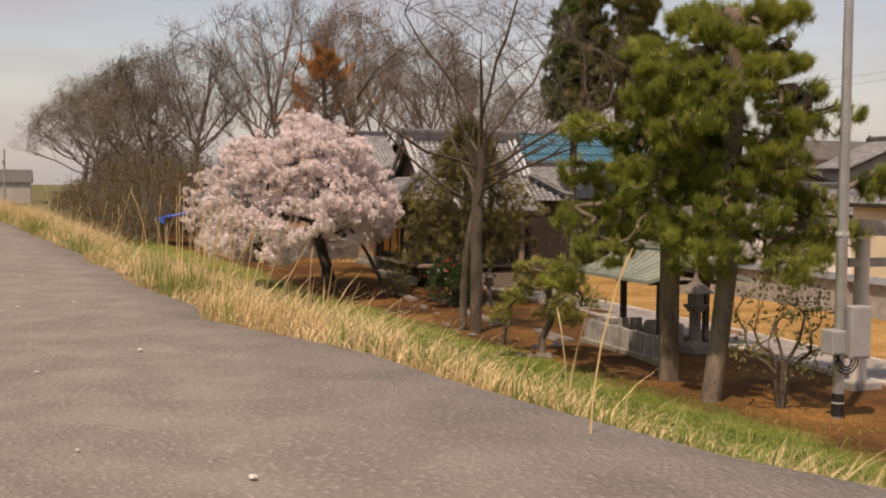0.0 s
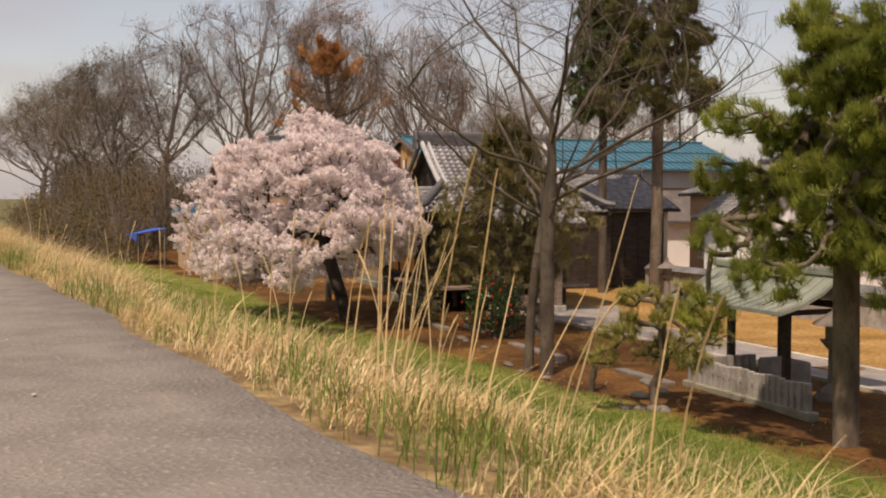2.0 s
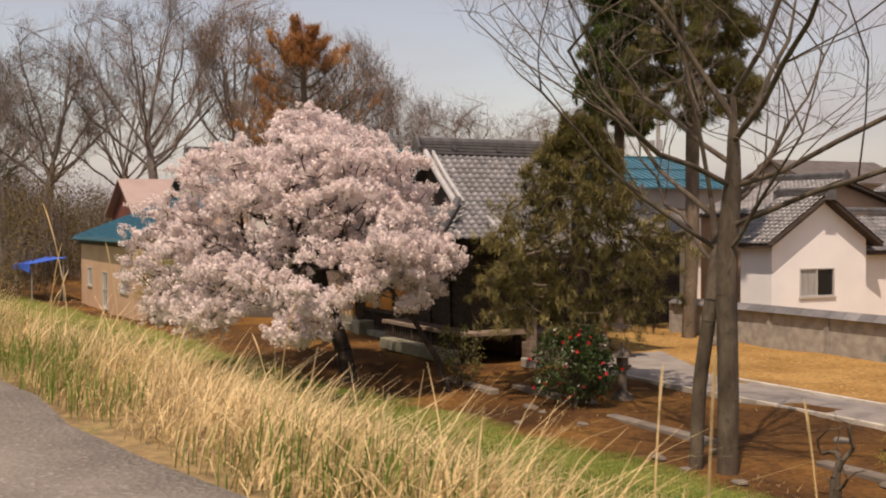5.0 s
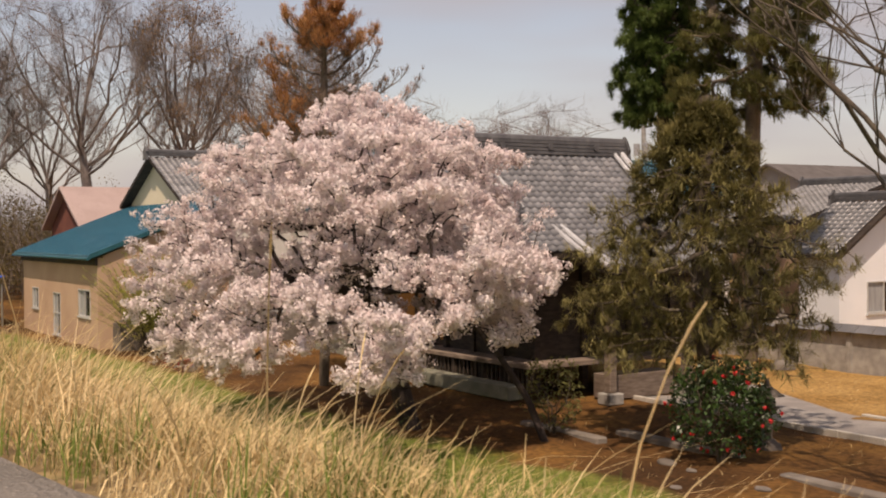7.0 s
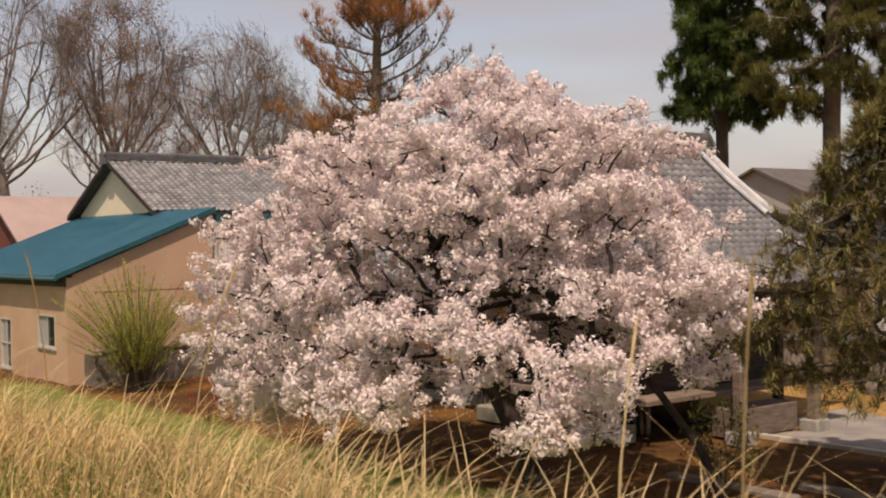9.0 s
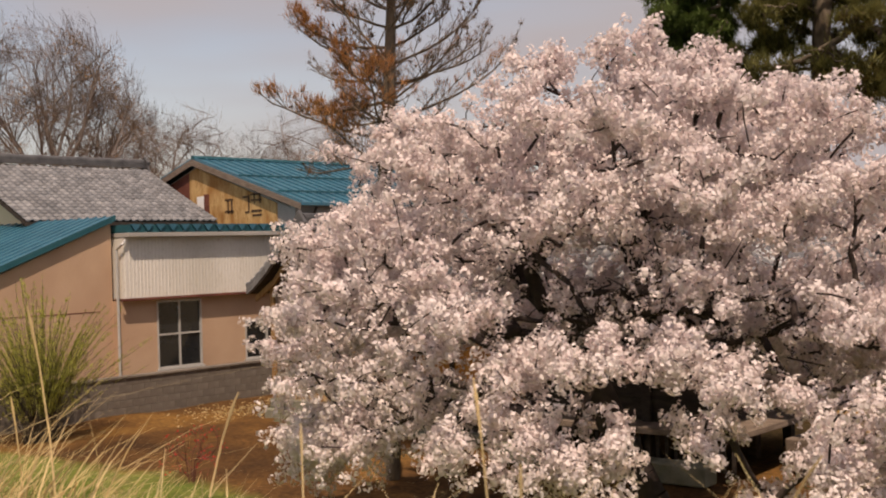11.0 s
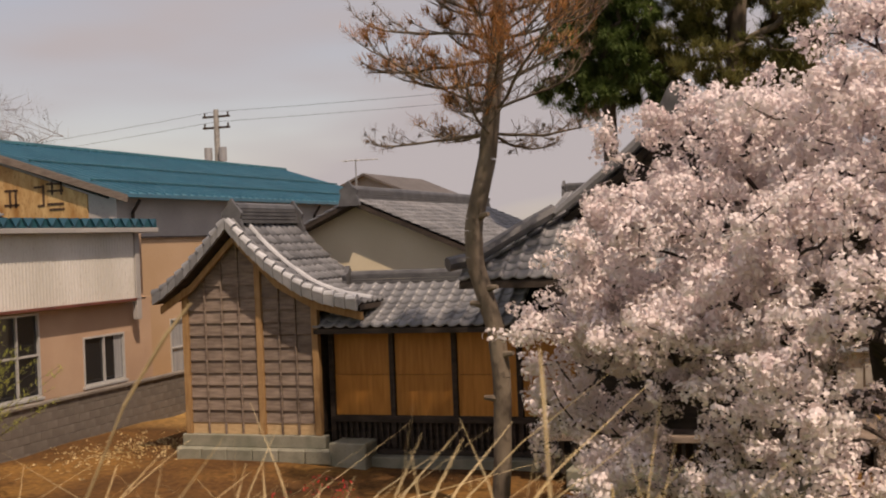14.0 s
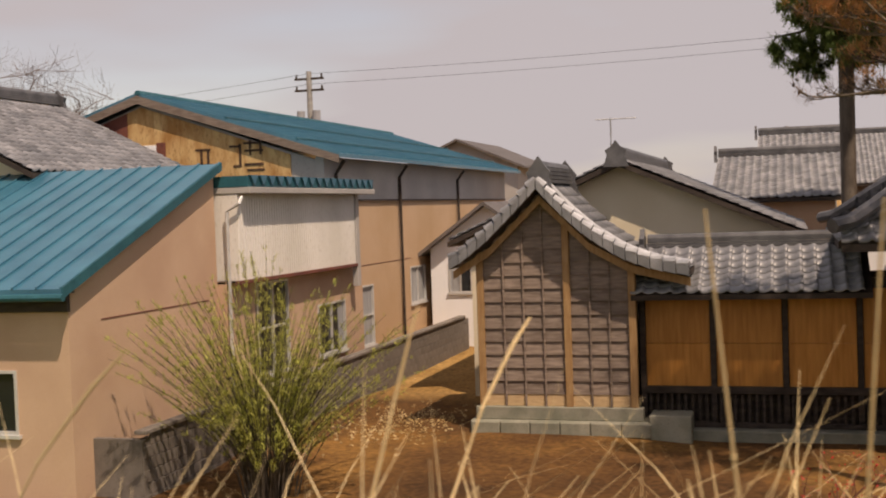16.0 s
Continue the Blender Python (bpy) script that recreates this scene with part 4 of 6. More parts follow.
gable_house("yellow_house", "pale yellow house with grey tile roof", -2, 8, 37, 46, 3.6, 5.6, "x", M["cream"], M["tile"], wins=(("x", 8, 40.5, 42.5, 1.0, 2.4, 1),))
gable_house("grey_long_house", "long house with dark grey tile roof", -12, -3, 47.5, 58, 5.0, 7.2, "y", M["greywall"], M["tile"], wins=(("x", -3, 49.5, 51.5, 3.4, 4.5, 1), ("x", -3, 53, 55, 3.4, 4.5, 1)))
gable_house("far_dike_house", "brown-roofed house beside the dike", -236, -222, -7.5, -0.5, 4.2, 6.8, "y", M["greywall"], M["brownroof"], tiles=False)


# ---- growing things ----
def frames_of(d):
    """Two unit vectors square to each direction."""
    ref = np.where(np.abs(d[:, 2:3]) > 0.9, np.array([[1.0, 0, 0]]), np.array([[0, 0, 1.0]]))
    a = np.cross(d, ref)
    a /= np.linalg.norm(a, axis=1, keepdims=True) + 1e-9
    return a, np.cross(d, a)


def limbs(trunk, targets, r_trunk, r_tip, step=0.35, rise=0.25, rng=None, sway=0.06, keen=0.75):
    """A branching frame: each target grows from the nearest wood. Gives the mesh arrays, and node places with parents."""
    cap = len(trunk) + int(len(targets) * 14) + 50
    P, par = np.zeros((cap, 3)), np.zeros(cap, int)
    n = len(trunk)
    P[:n] = trunk
    D = np.zeros((cap, 3))
    D[1:n] = trunk[1:] - trunk[:-1]
    D[0] = D[1]
    D[:n] /= np.linalg.norm(D[:n], axis=1, keepdims=True) + 1e-9
    par[:n] = np.arange(n) - 1
    crown0 = max(1, n // 3)
    order = np.argsort(np.linalg.norm(targets - trunk[-1], axis=1))
    tips = []
    for i in order:
        T = targets[i]
        way = T - P[crown0:n]
        d = np.linalg.norm(way, axis=1)
        turn = (way * D[crown0:n]).sum(1) / (d + 1e-6)
        low = np.maximum(0, P[crown0:n, 2] - T[2]) * 0.4
        j = int(np.argmin(d * (0.8 + keen - keen * turn) + low)) + crown0
        L = np.linalg.norm(P[j] - T)
        k = max(2, min(12, int(L / step)))
        if n + k >= cap:
            break
        side = rng.normal(0, sway, 3) * L
        mid = (P[j] + T) / 2 + D[j] * 0.14 * L + side + np.array([0, 0, rise * L * 0.5])
        last = j
        for m in range(1, k + 1):
            f = m / k
            P[n] = (1 - f) ** 2 * P[j] + 2 * f * (1 - f) * mid + f * f * T
            D[n] = P[n] - P[last]
            D[n] /= np.linalg.norm(D[n]) + 1e-9
            par[n], last = last, n
            n += 1
        tips.append(last)
    P, par = P[:n], par[:n]
    A = np.zeros(n)
    A[tips] = 1
    for i in range(n - 1, 0, -1):
        A[i] = max(A[i], 1e-3)
        A[par[i]] += A[i]
    A = np.maximum(A, 1)
    p = math.log(r_trunk / r_tip) / math.log(A[0])
    r = r_tip * A ** p
    return P, par, r, np.array(tips)


def wood(P, par, r, split=0.03, only=None):
    """Tapered bars for every stretch of a branching frame."""
    verts, faces, base = [], [], 0
    idx = np.arange(1, len(P))
    if only is not None:
        idx = idx[only[1:]]
    for sel, k in ((r[idx] > split, 7), (r[idx] <= split, 3)):
        i = idx[sel]
        if not len(i):
            continue
        a, b = P[par[i]], P[i]
        d = b - a
        d /= np.linalg.norm(d, axis=1, keepdims=True) + 1e-9
        u, v = frames_of(d)
        ang = 2 * np.pi * np.arange(k) / k
        ring = u[:, None] * np.cos(ang)[None, :, None] + v[:, None] * np.sin(ang)[None, :, None]
        ra = np.where(r[par[i]] < r[i] * 1.6, r[par[i]], r[i] * 1.15)[:, None, None]
        v0, v1 = a[:, None] + ring * ra, b[:, None] + ring * r[i][:, None, None]
        vv = np.concatenate([v0, v1], 1)
        q = np.array([[m, (m + 1) % k, k + (m + 1) % k, k + m] for m in range(k)])
        f = q[None] + (np.arange(len(i)) * 2 * k)[:, None, None] + base
        verts.append(vv.reshape(-1, 3)), faces.append(f.reshape(-1, 4))
        base += len(i) * 2 * k
    return np.concatenate(verts), np.concatenate(faces)


def flakes(centres, per, spread, size, rng, squash=1.0, longer=1.0, jitter=0.55, outward=False):
    """Small four-cornered leaves or petals scattered round the centres; outward: also gives the way out of each clump."""
    n = len(centres) * per
    c = np.repeat(centres, per, axis=0)
    o = rng.normal(0, 1, (n, 3))
    o /= np.linalg.norm(o, axis=1, keepdims=True)
    rad = rng.uniform(0.35, 1, (n, 1)) ** 0.5
    p = c + o * rad * spread * np.array([1, 1, squash])
    nrm = o + rng.normal(0, jitter, (n, 3))
    nrm /= np.linalg.norm(nrm, axis=1, keepdims=True)
    a, b = frames_of(nrm)
    w = rng.uniform(0, 2 * np.pi, (n, 1))
    a, b = a * np.cos(w) + b * np.sin(w), b * np.cos(w) - a * np.sin(w)
    s = size * rng.uniform(0.6, 1.3, (n, 1))
    k = np.stack([p - a * s * longer, p - b * s * 0.62, p + a * s * longer, p + b * s * 0.62], 1)
    made = k.reshape(-1, 3), np.arange(n * 4).reshape(-1, 4)
    return (*made, np.repeat(o, 4, axis=0)) if outward else made


def needles(roots, dirs, per, length, width, rng, spread=0.75):
    """Tufts of narrow blades that fan out round a direction."""
    n = len(roots) * per
    p, d = np.repeat(roots, per, axis=0), np.repeat(dirs, per, axis=0)
    p = p + rng.normal(0, length * 0.22, (n, 3))
    d = d + rng.normal(0, spread, (n, 3))
    d /= np.linalg.norm(d, axis=1, keepdims=True) + 1e-9
    a, _ = frames_of(d)
    L = length * rng.uniform(0.65, 1.25, (n, 1))
    k = np.stack([p - a * width * 0.5, p + a * width * 0.5, p + d * L + a * width * 0.22, p + d * L - a * width * 0.22], 1)
    return k.reshape(-1, 3), np.arange(n * 4).reshape(-1, 4)


def timber(t, P, par, r, bark, split=0.03):
    """The trunk with its main limbs, and the thin branches as a part of their own."""
    thick = max(split, r.max() * 0.28)
    v, f = wood(P, par, r, split, r > thick)
    under(new("trunk", mesh_of("trunk", v, f, bark, True)), t)
    v, f = wood(P, par, r, split, r <= thick)
    ob = under(new("branchwork", mesh_of("branchwork", v, f, bark, True)), t)
    ob["kind"] = "stuff"


def grown(name, label, at, P, par, r, bark, crown, leaf, category="tree", crown_name="crown", group="", split=0.03):
    t = thing(name, label, category, at, group)
    timber(t, P, par, r, bark, split)
    if crown is not None:
        under(new(crown_name, mesh_of(crown_name, *crown, leaf)), t)
    return t


def tips_dir(P, par, tips):
    d = P[tips] - P[par[tips]]
    return d / (np.linalg.norm(d, axis=1, keepdims=True) + 1e-9)


def trunk_of(points, n=14):
    """A smooth run of points through a few."""
    p = np.array(points, float)
    s = np.linspace(0, len(p) - 1, n)
    return np.stack([np.interp(s, np.arange(len(p)), p[:, k]) for k in range(3)], 1)


def cherry():
    """Tiers of flattened blossom clouds on a low forked trunk, hollow and dark within and beneath."""
    rng = np.random.default_rng(11)
    trunk = trunk_of([(-7.45, 14.95, -0.6), (-7.75, 14.8, 0.4), (-8.25, 14.6, 1.4), (-8.5, 14.45, 2.1), (-8.6, 14.3, 3.0)])
    c = np.array([-7.6, 13.75])
    pads = []
    while len(pads) < 400:
        a, q = rng.uniform(0, 2 * np.pi), math.sqrt(rng.uniform(0, 1))
        lobe = 1 + 0.07 * math.sin(3 * a + 0.8) + 0.07 * math.sin(7 * a + 2) + 0.04 * math.cos(a - 3.55)
        x, y = c[0] + (5.0 if math.cos(a) > 0 else 5.3) * q * lobe * math.cos(a), c[1] + 3.9 * q * lobe * math.sin(a)
        top = 2.6 + 3.7 * (1 - q ** 3.2) ** 0.65 + 0.35 * math.sin(x * 2.3) * math.sin(y * 2.1 + 1)
        top += 0.75 * math.exp(-((x + 6.85) ** 2 + (y - 13.2) ** 2) / 4)
        low = 2.7 - 1.9 * q ** 1.2 + 0.9 * float(np.clip((y - 14.0) / 2 + (x + 6) / 8, -0.15, 1.2))
        f = rng.uniform(0, 1) ** (0.5 if rng.uniform() < 0.78 else 1.4)
        z = low + (top - low) * f
        hollow = ((x + 6.9) / 2.1) ** 2 + ((y - 12.4) / 1.7) ** 2 + ((z - 1.85) / 1.2) ** 2
        if x > -6.5 and y > 12.4 and z < 2.0:
            continue
        if hollow < 1 and rng.uniform() < 0.8:
            continue
        pads.append((x, y, z, rng.uniform(0.42, 0.8)))
    pads += [(-3.6 + rng.normal(0, 0.6), 11.9 + rng.normal(0, 0.45), rng.uniform(1.2, 2.5), rng.uniform(0.3, 0.45)) for _ in range(14)]
    pts = []
    for x, y, z, w in pads:
        for _ in range(7):
            b, g = rng.uniform(0, 2 * np.pi), math.sqrt(rng.uniform(0.05, 1))
            away = math.hypot(x - c[0], y - c[1]) / 5
            pts.append((x + w * g * math.cos(b), y + w * g * math.sin(b), z + rng.normal(0, 0.12) - 0.18 * g * away * w))
    P, par, r, tips = limbs(trunk, np.array(pts), 0.24, 0.009, 0.28, 0.16, rng, 0.07, 0.4)

    def deep(p):
        """How far out of the crown's middle a point lies: 1 at its skin."""
        return np.sqrt((((p - np.array([c[0], c[1], 2.9])) / np.array([4.9, 3.9, 3.7])) ** 2).sum(1))

    thin = np.where(r < 0.016)[0]
    wave = np.sin(P[thin] * 4.3 + 1).sum(1) + np.sin(P[thin][:, ::-1] * 7.1).sum(1) * 0.6
    inner = ((P[thin] - np.array([-6.9, 12.4, 1.85])) / np.array([2.1, 1.7, 1.2])) ** 2
    open_air = rng.uniform(size=len(thin)) < np.clip((deep(P[thin]) - 0.3) * 2.2, 0.08, 1)
    thin = thin[(wave > -1.0) & open_air & ((inner.sum(1) > 0.9) | (rng.uniform(size=len(thin)) < 0.12))]
    at = P[rng.choice(thin, 8200)] + rng.normal(0, 0.055, (8200, 3))
    outer = tips[rng.uniform(size=len(tips)) < np.clip((deep(P[tips]) - 0.25) * 2.2, 0.1, 1)]
    more = P[outer].repeat(4, axis=0) + rng.normal(0, 0.1, (len(outer) * 4, 3)) * np.array([1.3, 1.3, 0.7])
    low_tips = tips[(P[tips][:, 2] < 2.4) & (P[tips][:, 0] < -5.9)]
    hang = P[rng.choice(low_tips, 110)]
    hang = np.concatenate([hang + np.array([0, 0, -0.13 * k]) + rng.normal(0, 0.05, hang.shape) for k in range(1, 4)])
    puffs = np.concatenate([at, more, hang])
    t = grown("cherry_tree", "cherry tree in full pale pink blossom at the dike's foot", (-7.45, 14.95, -0.6), P, par, r, M["darkbark"], None, None)
    v, f, out = flakes(puffs, 22, 0.105, 0.034, rng, jitter=0.3, outward=True)
    me = mesh_of("blossom", v, f, M["blossom"], True)
    me.normals_split_custom_set_from_vertices(out)
    under(new("blossom", me), t)
    part("low_stem", tube(bmesh.new(), [(-4.3, 16.4, -0.6), (-4.7, 16.2, 0.4), (-5.3, 15.8, 1.4), (-5.9, 15.3, 2.3)], [0.09, 0.08, 0.065, 0.05], 8), M["darkbark"], t, "thin leaning side stem")


def whorled(name, label, base, spots, targets, r0, bark, leaf, per, length, width, seed, tufts=1, spread=0.75, tip=0.012, extra=None, rise=0.1, up=0.35):
    """A conifer: a trunk through the spots, branches to the targets, needles in tufts at the outer wood."""
    rng = np.random.default_rng(seed)
    P, par, r, tips = limbs(trunk_of(spots, 22), targets, r0, tip, 0.3, rise, rng, 0.06, 0.1)
    thin = np.where(r < tip * 2.2)[0]
    pick = np.concatenate([tips] + [rng.choice(thin, len(tips)) for _ in range(tufts)])
    d = tips_dir(P, par, pick) + np.array([0, 0, up])
    crown = needles(P[pick], d, per, length, width, rng, spread)
    return grown(name, label, base, P, par, r, bark, crown, leaf, crown_name="needles"), P, tips


def cushions(rng, centres, radii, per, flat=0.6):
    """Targets in flat pads, as pines carry their needles."""
    out = []
    for c, q in zip(centres, radii):
        a = rng.normal(0, 1, (per, 3))
        a /= np.linalg.norm(a, axis=1, keepdims=True)
        a *= rng.uniform(0.2, 1, (per, 1)) ** 0.5
        a[:, 2] = a[:, 2] * flat
        out.append(np.array(c) + a * q)
    return np.concatenate(out)


def pads_round(rng, x, y, z0, z1, wide, n, taper=0.6):
    """Places for pads round a trunk, wider low down, with gaps."""
    c, q = [], []
    for k in range(n):
        f = (k + rng.uniform(0, 0.9)) / n
        a = k * 2.4 + rng.uniform(-0.5, 0.5)
        w = wide * (1 - taper * f) * rng.uniform(0.45, 1.0)
        c.append((x + w * math.cos(a), y + w * math.sin(a), z0 + (z1 - z0) * f + rng.uniform(-0.2, 0.2)))
        q.append(rng.uniform(0.5, 0.85) * (1 - 0.35 * f) * wide / 2.4)
    return c, q


def pines():
    rng = np.random.default_rng(21)
    c, q = pads_round(rng, 16.4, 17.5, 2.5, 7.1, 2.3, 50, 0.5)
    c += [(15.3, 15.3, 1.9), (15.1, 15.7, 4.4), (15.6, 15.5, 3.3), (15.9, 15.6, 5.4)]
    q += [0.6, 0.6, 0.7, 0.7]
    whorled("pine_tree", "tall green pine with two-toned needles at the dike's foot", (16.55, 17.45, -0.5), [(16.55, 17.45, -0.6), (16.5, 17.45, 1.5), (16.4, 17.5, 4), (16.4, 17.55, 6), (16.4, 17.55, 7.2)], cushions(rng, c, q, 34), 0.24, M["pinebark"], M["needle"], 20, 0.19, 0.013, 22, 3, 0.5, up=0.9)
    c, q = pads_round(rng, 18.5, 17.8, 2.4, 8.1, 2.5, 60, 0.5)
    c += [(19.3, 20.9, 4.1), (19.5, 21.1, 4.3), (19.0, 20.4, 3.0), (19.2, 19.9, 5.6), (18.8, 19.6, 2.8)]
    q += [0.45, 0.4, 0.5, 0.7, 0.6]
    whorled("pine_tree", "tall bushy green pine with a leaning dark trunk", (19.1, 17.0, -0.5), [(19.1, 17.0, -0.6), (18.9, 17.3, 0.6), (18.6, 17.7, 2.5), (18.5, 17.8, 5.5), (18.5, 17.9, 8.2)], cushions(rng, c, q, 34), 0.22, M["pinebark"], M["needle"], 20, 0.19, 0.013, 23, 3, 0.5, up=0.9)
    c, q = pads_round(rng, -11.6, 30.5, 7.7, 14.2, 2.7, 62, 0.35)
    whorled("pine_tree", "tall dull olive pine behind the shrine", (-11.7, 30.5, -0.5), [(-11.9, 30.5, -0.5), (-11.7, 30.5, 3), (-11.7, 30.5, 7), (-11.5, 30.5, 11), (-11.6, 30.5, 14.2)], cushions(rng, c, q, 28), 0.26, M["pinebark"], M["dimneedle"], 14, 0.26, 0.03, 24, 3, 0.6, up=0.7)
    c, q = pads_round(rng, 12.1, 16.3, 0.4, 2.1, 1.5, 22, 0.4)
    whorled("small_garden_pine", "small yellowish garden pine with a bent trunk", (12.2, 16.1, -0.5), [(12.2, 16.1, -0.55), (12.0, 16.15, 0.0), (12.25, 16.3, 0.5), (12.1, 16.3, 1.2), (12.2, 16.3, 1.8)], cushions(rng, c, q, 24), 0.1, M["bark"], M["gardenneedle"], 12, 0.14, 0.012, 25, 2)


def cedar():
    rng = np.random.default_rng(31)
    c, q = [], []
    for k in range(64):
        f = (k + 0.5) / 64
        w = 1.6 * (1 - f ** 2.2) * rng.uniform(0.3, 0.95)
        a = k * 2.4
        c.append((-14.9 + w * math.cos(a), 29.5 + w * math.sin(a), 7.6 + 7.4 * f))
        q.append(rng.uniform(0.45, 0.8))
    whorled("cedar_tree", "tall dark green cedar with a bare lower trunk", (-14.9, 29.5, -0.5), [(-14.9, 29.5, -0.5), (-14.9, 29.5, 4), (-14.9, 29.5, 9), (-14.9, 29.5, 15)], cushions(rng, c, q, 22, 0.8), 0.2, M["bark"], M["cedar"], 20, 0.22, 0.035, 32, 3, 0.8, up=0.1)


def spreading_conifer():
    """The broad conifer before the hall: a thin spire over wide, see-through, half-bare boughs."""
    rng = np.random.default_rng(41)
    pts = []
    for k in range(84):
        f = (k + rng.uniform(0, 1)) / 84
        z = 1.2 + 5.3 * f
        reach = np.interp(z, [1.2, 2.0, 3.8, 4.8, 5.6, 6.7], [2.8, 3.7, 3.2, 2.0, 1.25, 0.3]) * rng.uniform(0.6, 1.1)
        a = k * 2.4 + rng.uniform(-0.4, 0.4)
        for _ in range(28):
            g = math.sqrt(rng.uniform(0.08, 1))
            b = a + rng.normal(0, 0.3)
            pts.append((-2.5 + g * reach * math.cos(b), 19.2 + 0.9 * g * reach * math.sin(b), z + 0.3 * g * reach - 0.32 * g * g * reach + rng.normal(0, 0.1)))
    pts = np.array(pts)
    P, par, r, tips = limbs(trunk_of([(-2.5, 19.2, -0.5), (-2.45, 19.2, 1), (-2.5, 19.2, 3.5), (-2.4, 19.15, 6.7)], 22), pts, 0.17, 0.006, 0.28, -0.02, rng, 0.05, 0.1)
    t = grown("spreading_conifer", "broad dull green conifer with half-bare drooping boughs", (-2.5, 19.2, -0.5), P, par, r, M["bark"], None, None)
    keep = tips[rng.uniform(size=len(tips)) < np.where(P[tips][:, 0] > -2.2, 0.55, 0.95)]
    thin = rng.choice(np.where(r < 0.011)[0], 1500)
    pick = np.concatenate([keep, thin])
    d = tips_dir(P, par, pick)
    under(new("needles", mesh_of("needles", *needles(P[pick], d + np.array([0, 0, 0.1]), 18, 0.21, 0.022, rng, 0.5), M["sprays"])), t)


def dying_pine():
    """The tall half-dead pine by the dike: bare whorls with fine twigs and rust-brown tufts."""
    rng = np.random.default_rng(51)
    spots = [(-14.38, 16.1, -0.5), (-14.28, 16.1, 0.7), (-14.24, 16.1, 1.9), (-14.31, 16.1, 2.7), (-14.62, 16.1, 3.8), (-14.62, 16.1, 4.4), (-14.34, 16.1, 5.45), (-14.1, 16.05, 7.1), (-13.95, 16.0, 8.6), (-13.75, 15.9, 10.2)]
    trunk = trunk_of(spots, 40)
    P, par, tips = [Vector(p) for p in trunk], list(range(-1, len(trunk) - 1)), []

    def run(i, d, L, n, lift):
        """A bough in n stretches, gently turned up to its end; gives its nodes and directions."""
        out = []
        for s in range(n):
            d = (d + Vector((rng.normal(0, 0.11), rng.normal(0, 0.11), lift + rng.normal(0, 0.09)))).normalized()
            P.append(P[i] + d * (L / n))
            par.append(i)
            i = len(P) - 1
            out.append((i, d.copy()))
        return out

    for k in range(46):
        f = k / 45
        z = 5.6 + 4.4 * f + rng.uniform(-0.08, 0.08)
        i = int(np.argmin(np.abs(trunk[:, 2] - z)))
        a = k * 2.4 + rng.uniform(-0.3, 0.3)
        L = float(np.interp(z, [5.6, 6.6, 8.0, 10.2], [2.3, 2.8, 2.1, 0.5])) * rng.uniform(0.55, 1.08)
        bough = run(i, Vector((math.cos(a), math.sin(a), 0.05 + 0.35 * f + rng.uniform(-0.2, 0.15))), L, 8, 0.045)
        tips.append(bough[-1][0])
        for s, (j, d) in enumerate(bough[1:]):
            for side in (-1, 1):
                if rng.uniform() < 0.12:
                    continue
                e = Matrix.Rotation(side * radians(rng.uniform(35, 62)), 3, "Z") @ d + Vector((0, 0, rng.uniform(-0.1, 0.3)))
                twig = run(j, e.normalized(), L * 0.36 * (1.05 - 0.09 * s) * rng.uniform(0.6, 1.2), 4, 0.07)
                tips.append(twig[-1][0])
                for m, (q, g) in enumerate(twig[:-1]):
                    e = Matrix.Rotation(rng.choice((-1, 1)) * radians(rng.uniform(30, 60)), 3, "Z") @ g + Vector((0, 0, rng.uniform(-0.1, 0.4)))
                    tips.append(run(q, e.normalized(), rng.uniform(0.14, 0.3), 2, 0.1)[-1][0])
    P, par, tips = np.array([tuple(p) for p in P]), np.array(par), np.array(tips)
    A = np.zeros(len(P))
    A[tips] = 1
    for i in range(len(P) - 1, 0, -1):
        A[par[i]] += A[i]
    A = np.maximum(A, 1)
    r = 0.0055 * A ** (math.log(0.15 / 0.0055) / math.log(A[0]))
    t = grown("dying_pine", "tall half-dead pine with rust-brown needle tufts", (-14.38, 16.1, -0.5), P, par, r, M["pinebark"], None, None)
    d = tips_dir(P, par, tips)
    spot = np.sin(P[tips] * 1.7 + 2).sum(1) + rng.normal(0, 0.5, len(tips))
    rusty = (spot > 0.35) | (P[tips][:, 2] > 9.0)
    a, b = np.where(rusty)[0], np.where(~rusty & (rng.uniform(size=len(tips)) < 0.75))[0]
    ob = under(new("dead_needles", mesh_of("dead_needles", *needles(P[tips[a]], d[a], 18, 0.16, 0.012, rng, 0.5), M["deadneedle"])), t)
    ob["kind"] = "stuff"
    ob = under(new("withered_needles", mesh_of("withered_needles", *needles(P[tips[b]], d[b] - np.array([0, 0, 0.25]), 14, 0.11, 0.008, rng, 0.6), M["withered"])), t)
    ob["kind"] = "stuff"
    e = tips[rng.uniform(size=len(tips)) < 0.2]
    ob = under(new("cone_scatter", mesh_of("cone_scatter", *flakes(P[e], 8, 0.03, 0.024, rng), M["bark"])), t)
    ob["kind"] = "stuff"
    for z, s in ((2.3, 1), (3.35, 1), (3.1, -1), (4.5, 1), (1.6, -1)):
        x = float(np.interp(z, [p[2] for p in spots], [p[0] for p in spots]))
        part("branch_stub", tube(bmesh.new(), [(x, 16.1, z), (x + s * 0.18, 16.0, z + 0.05), (x + s * 0.27, 15.96, z + 0.06)], [0.075, 0.05, 0.035], 7), M["pinebark"], t)


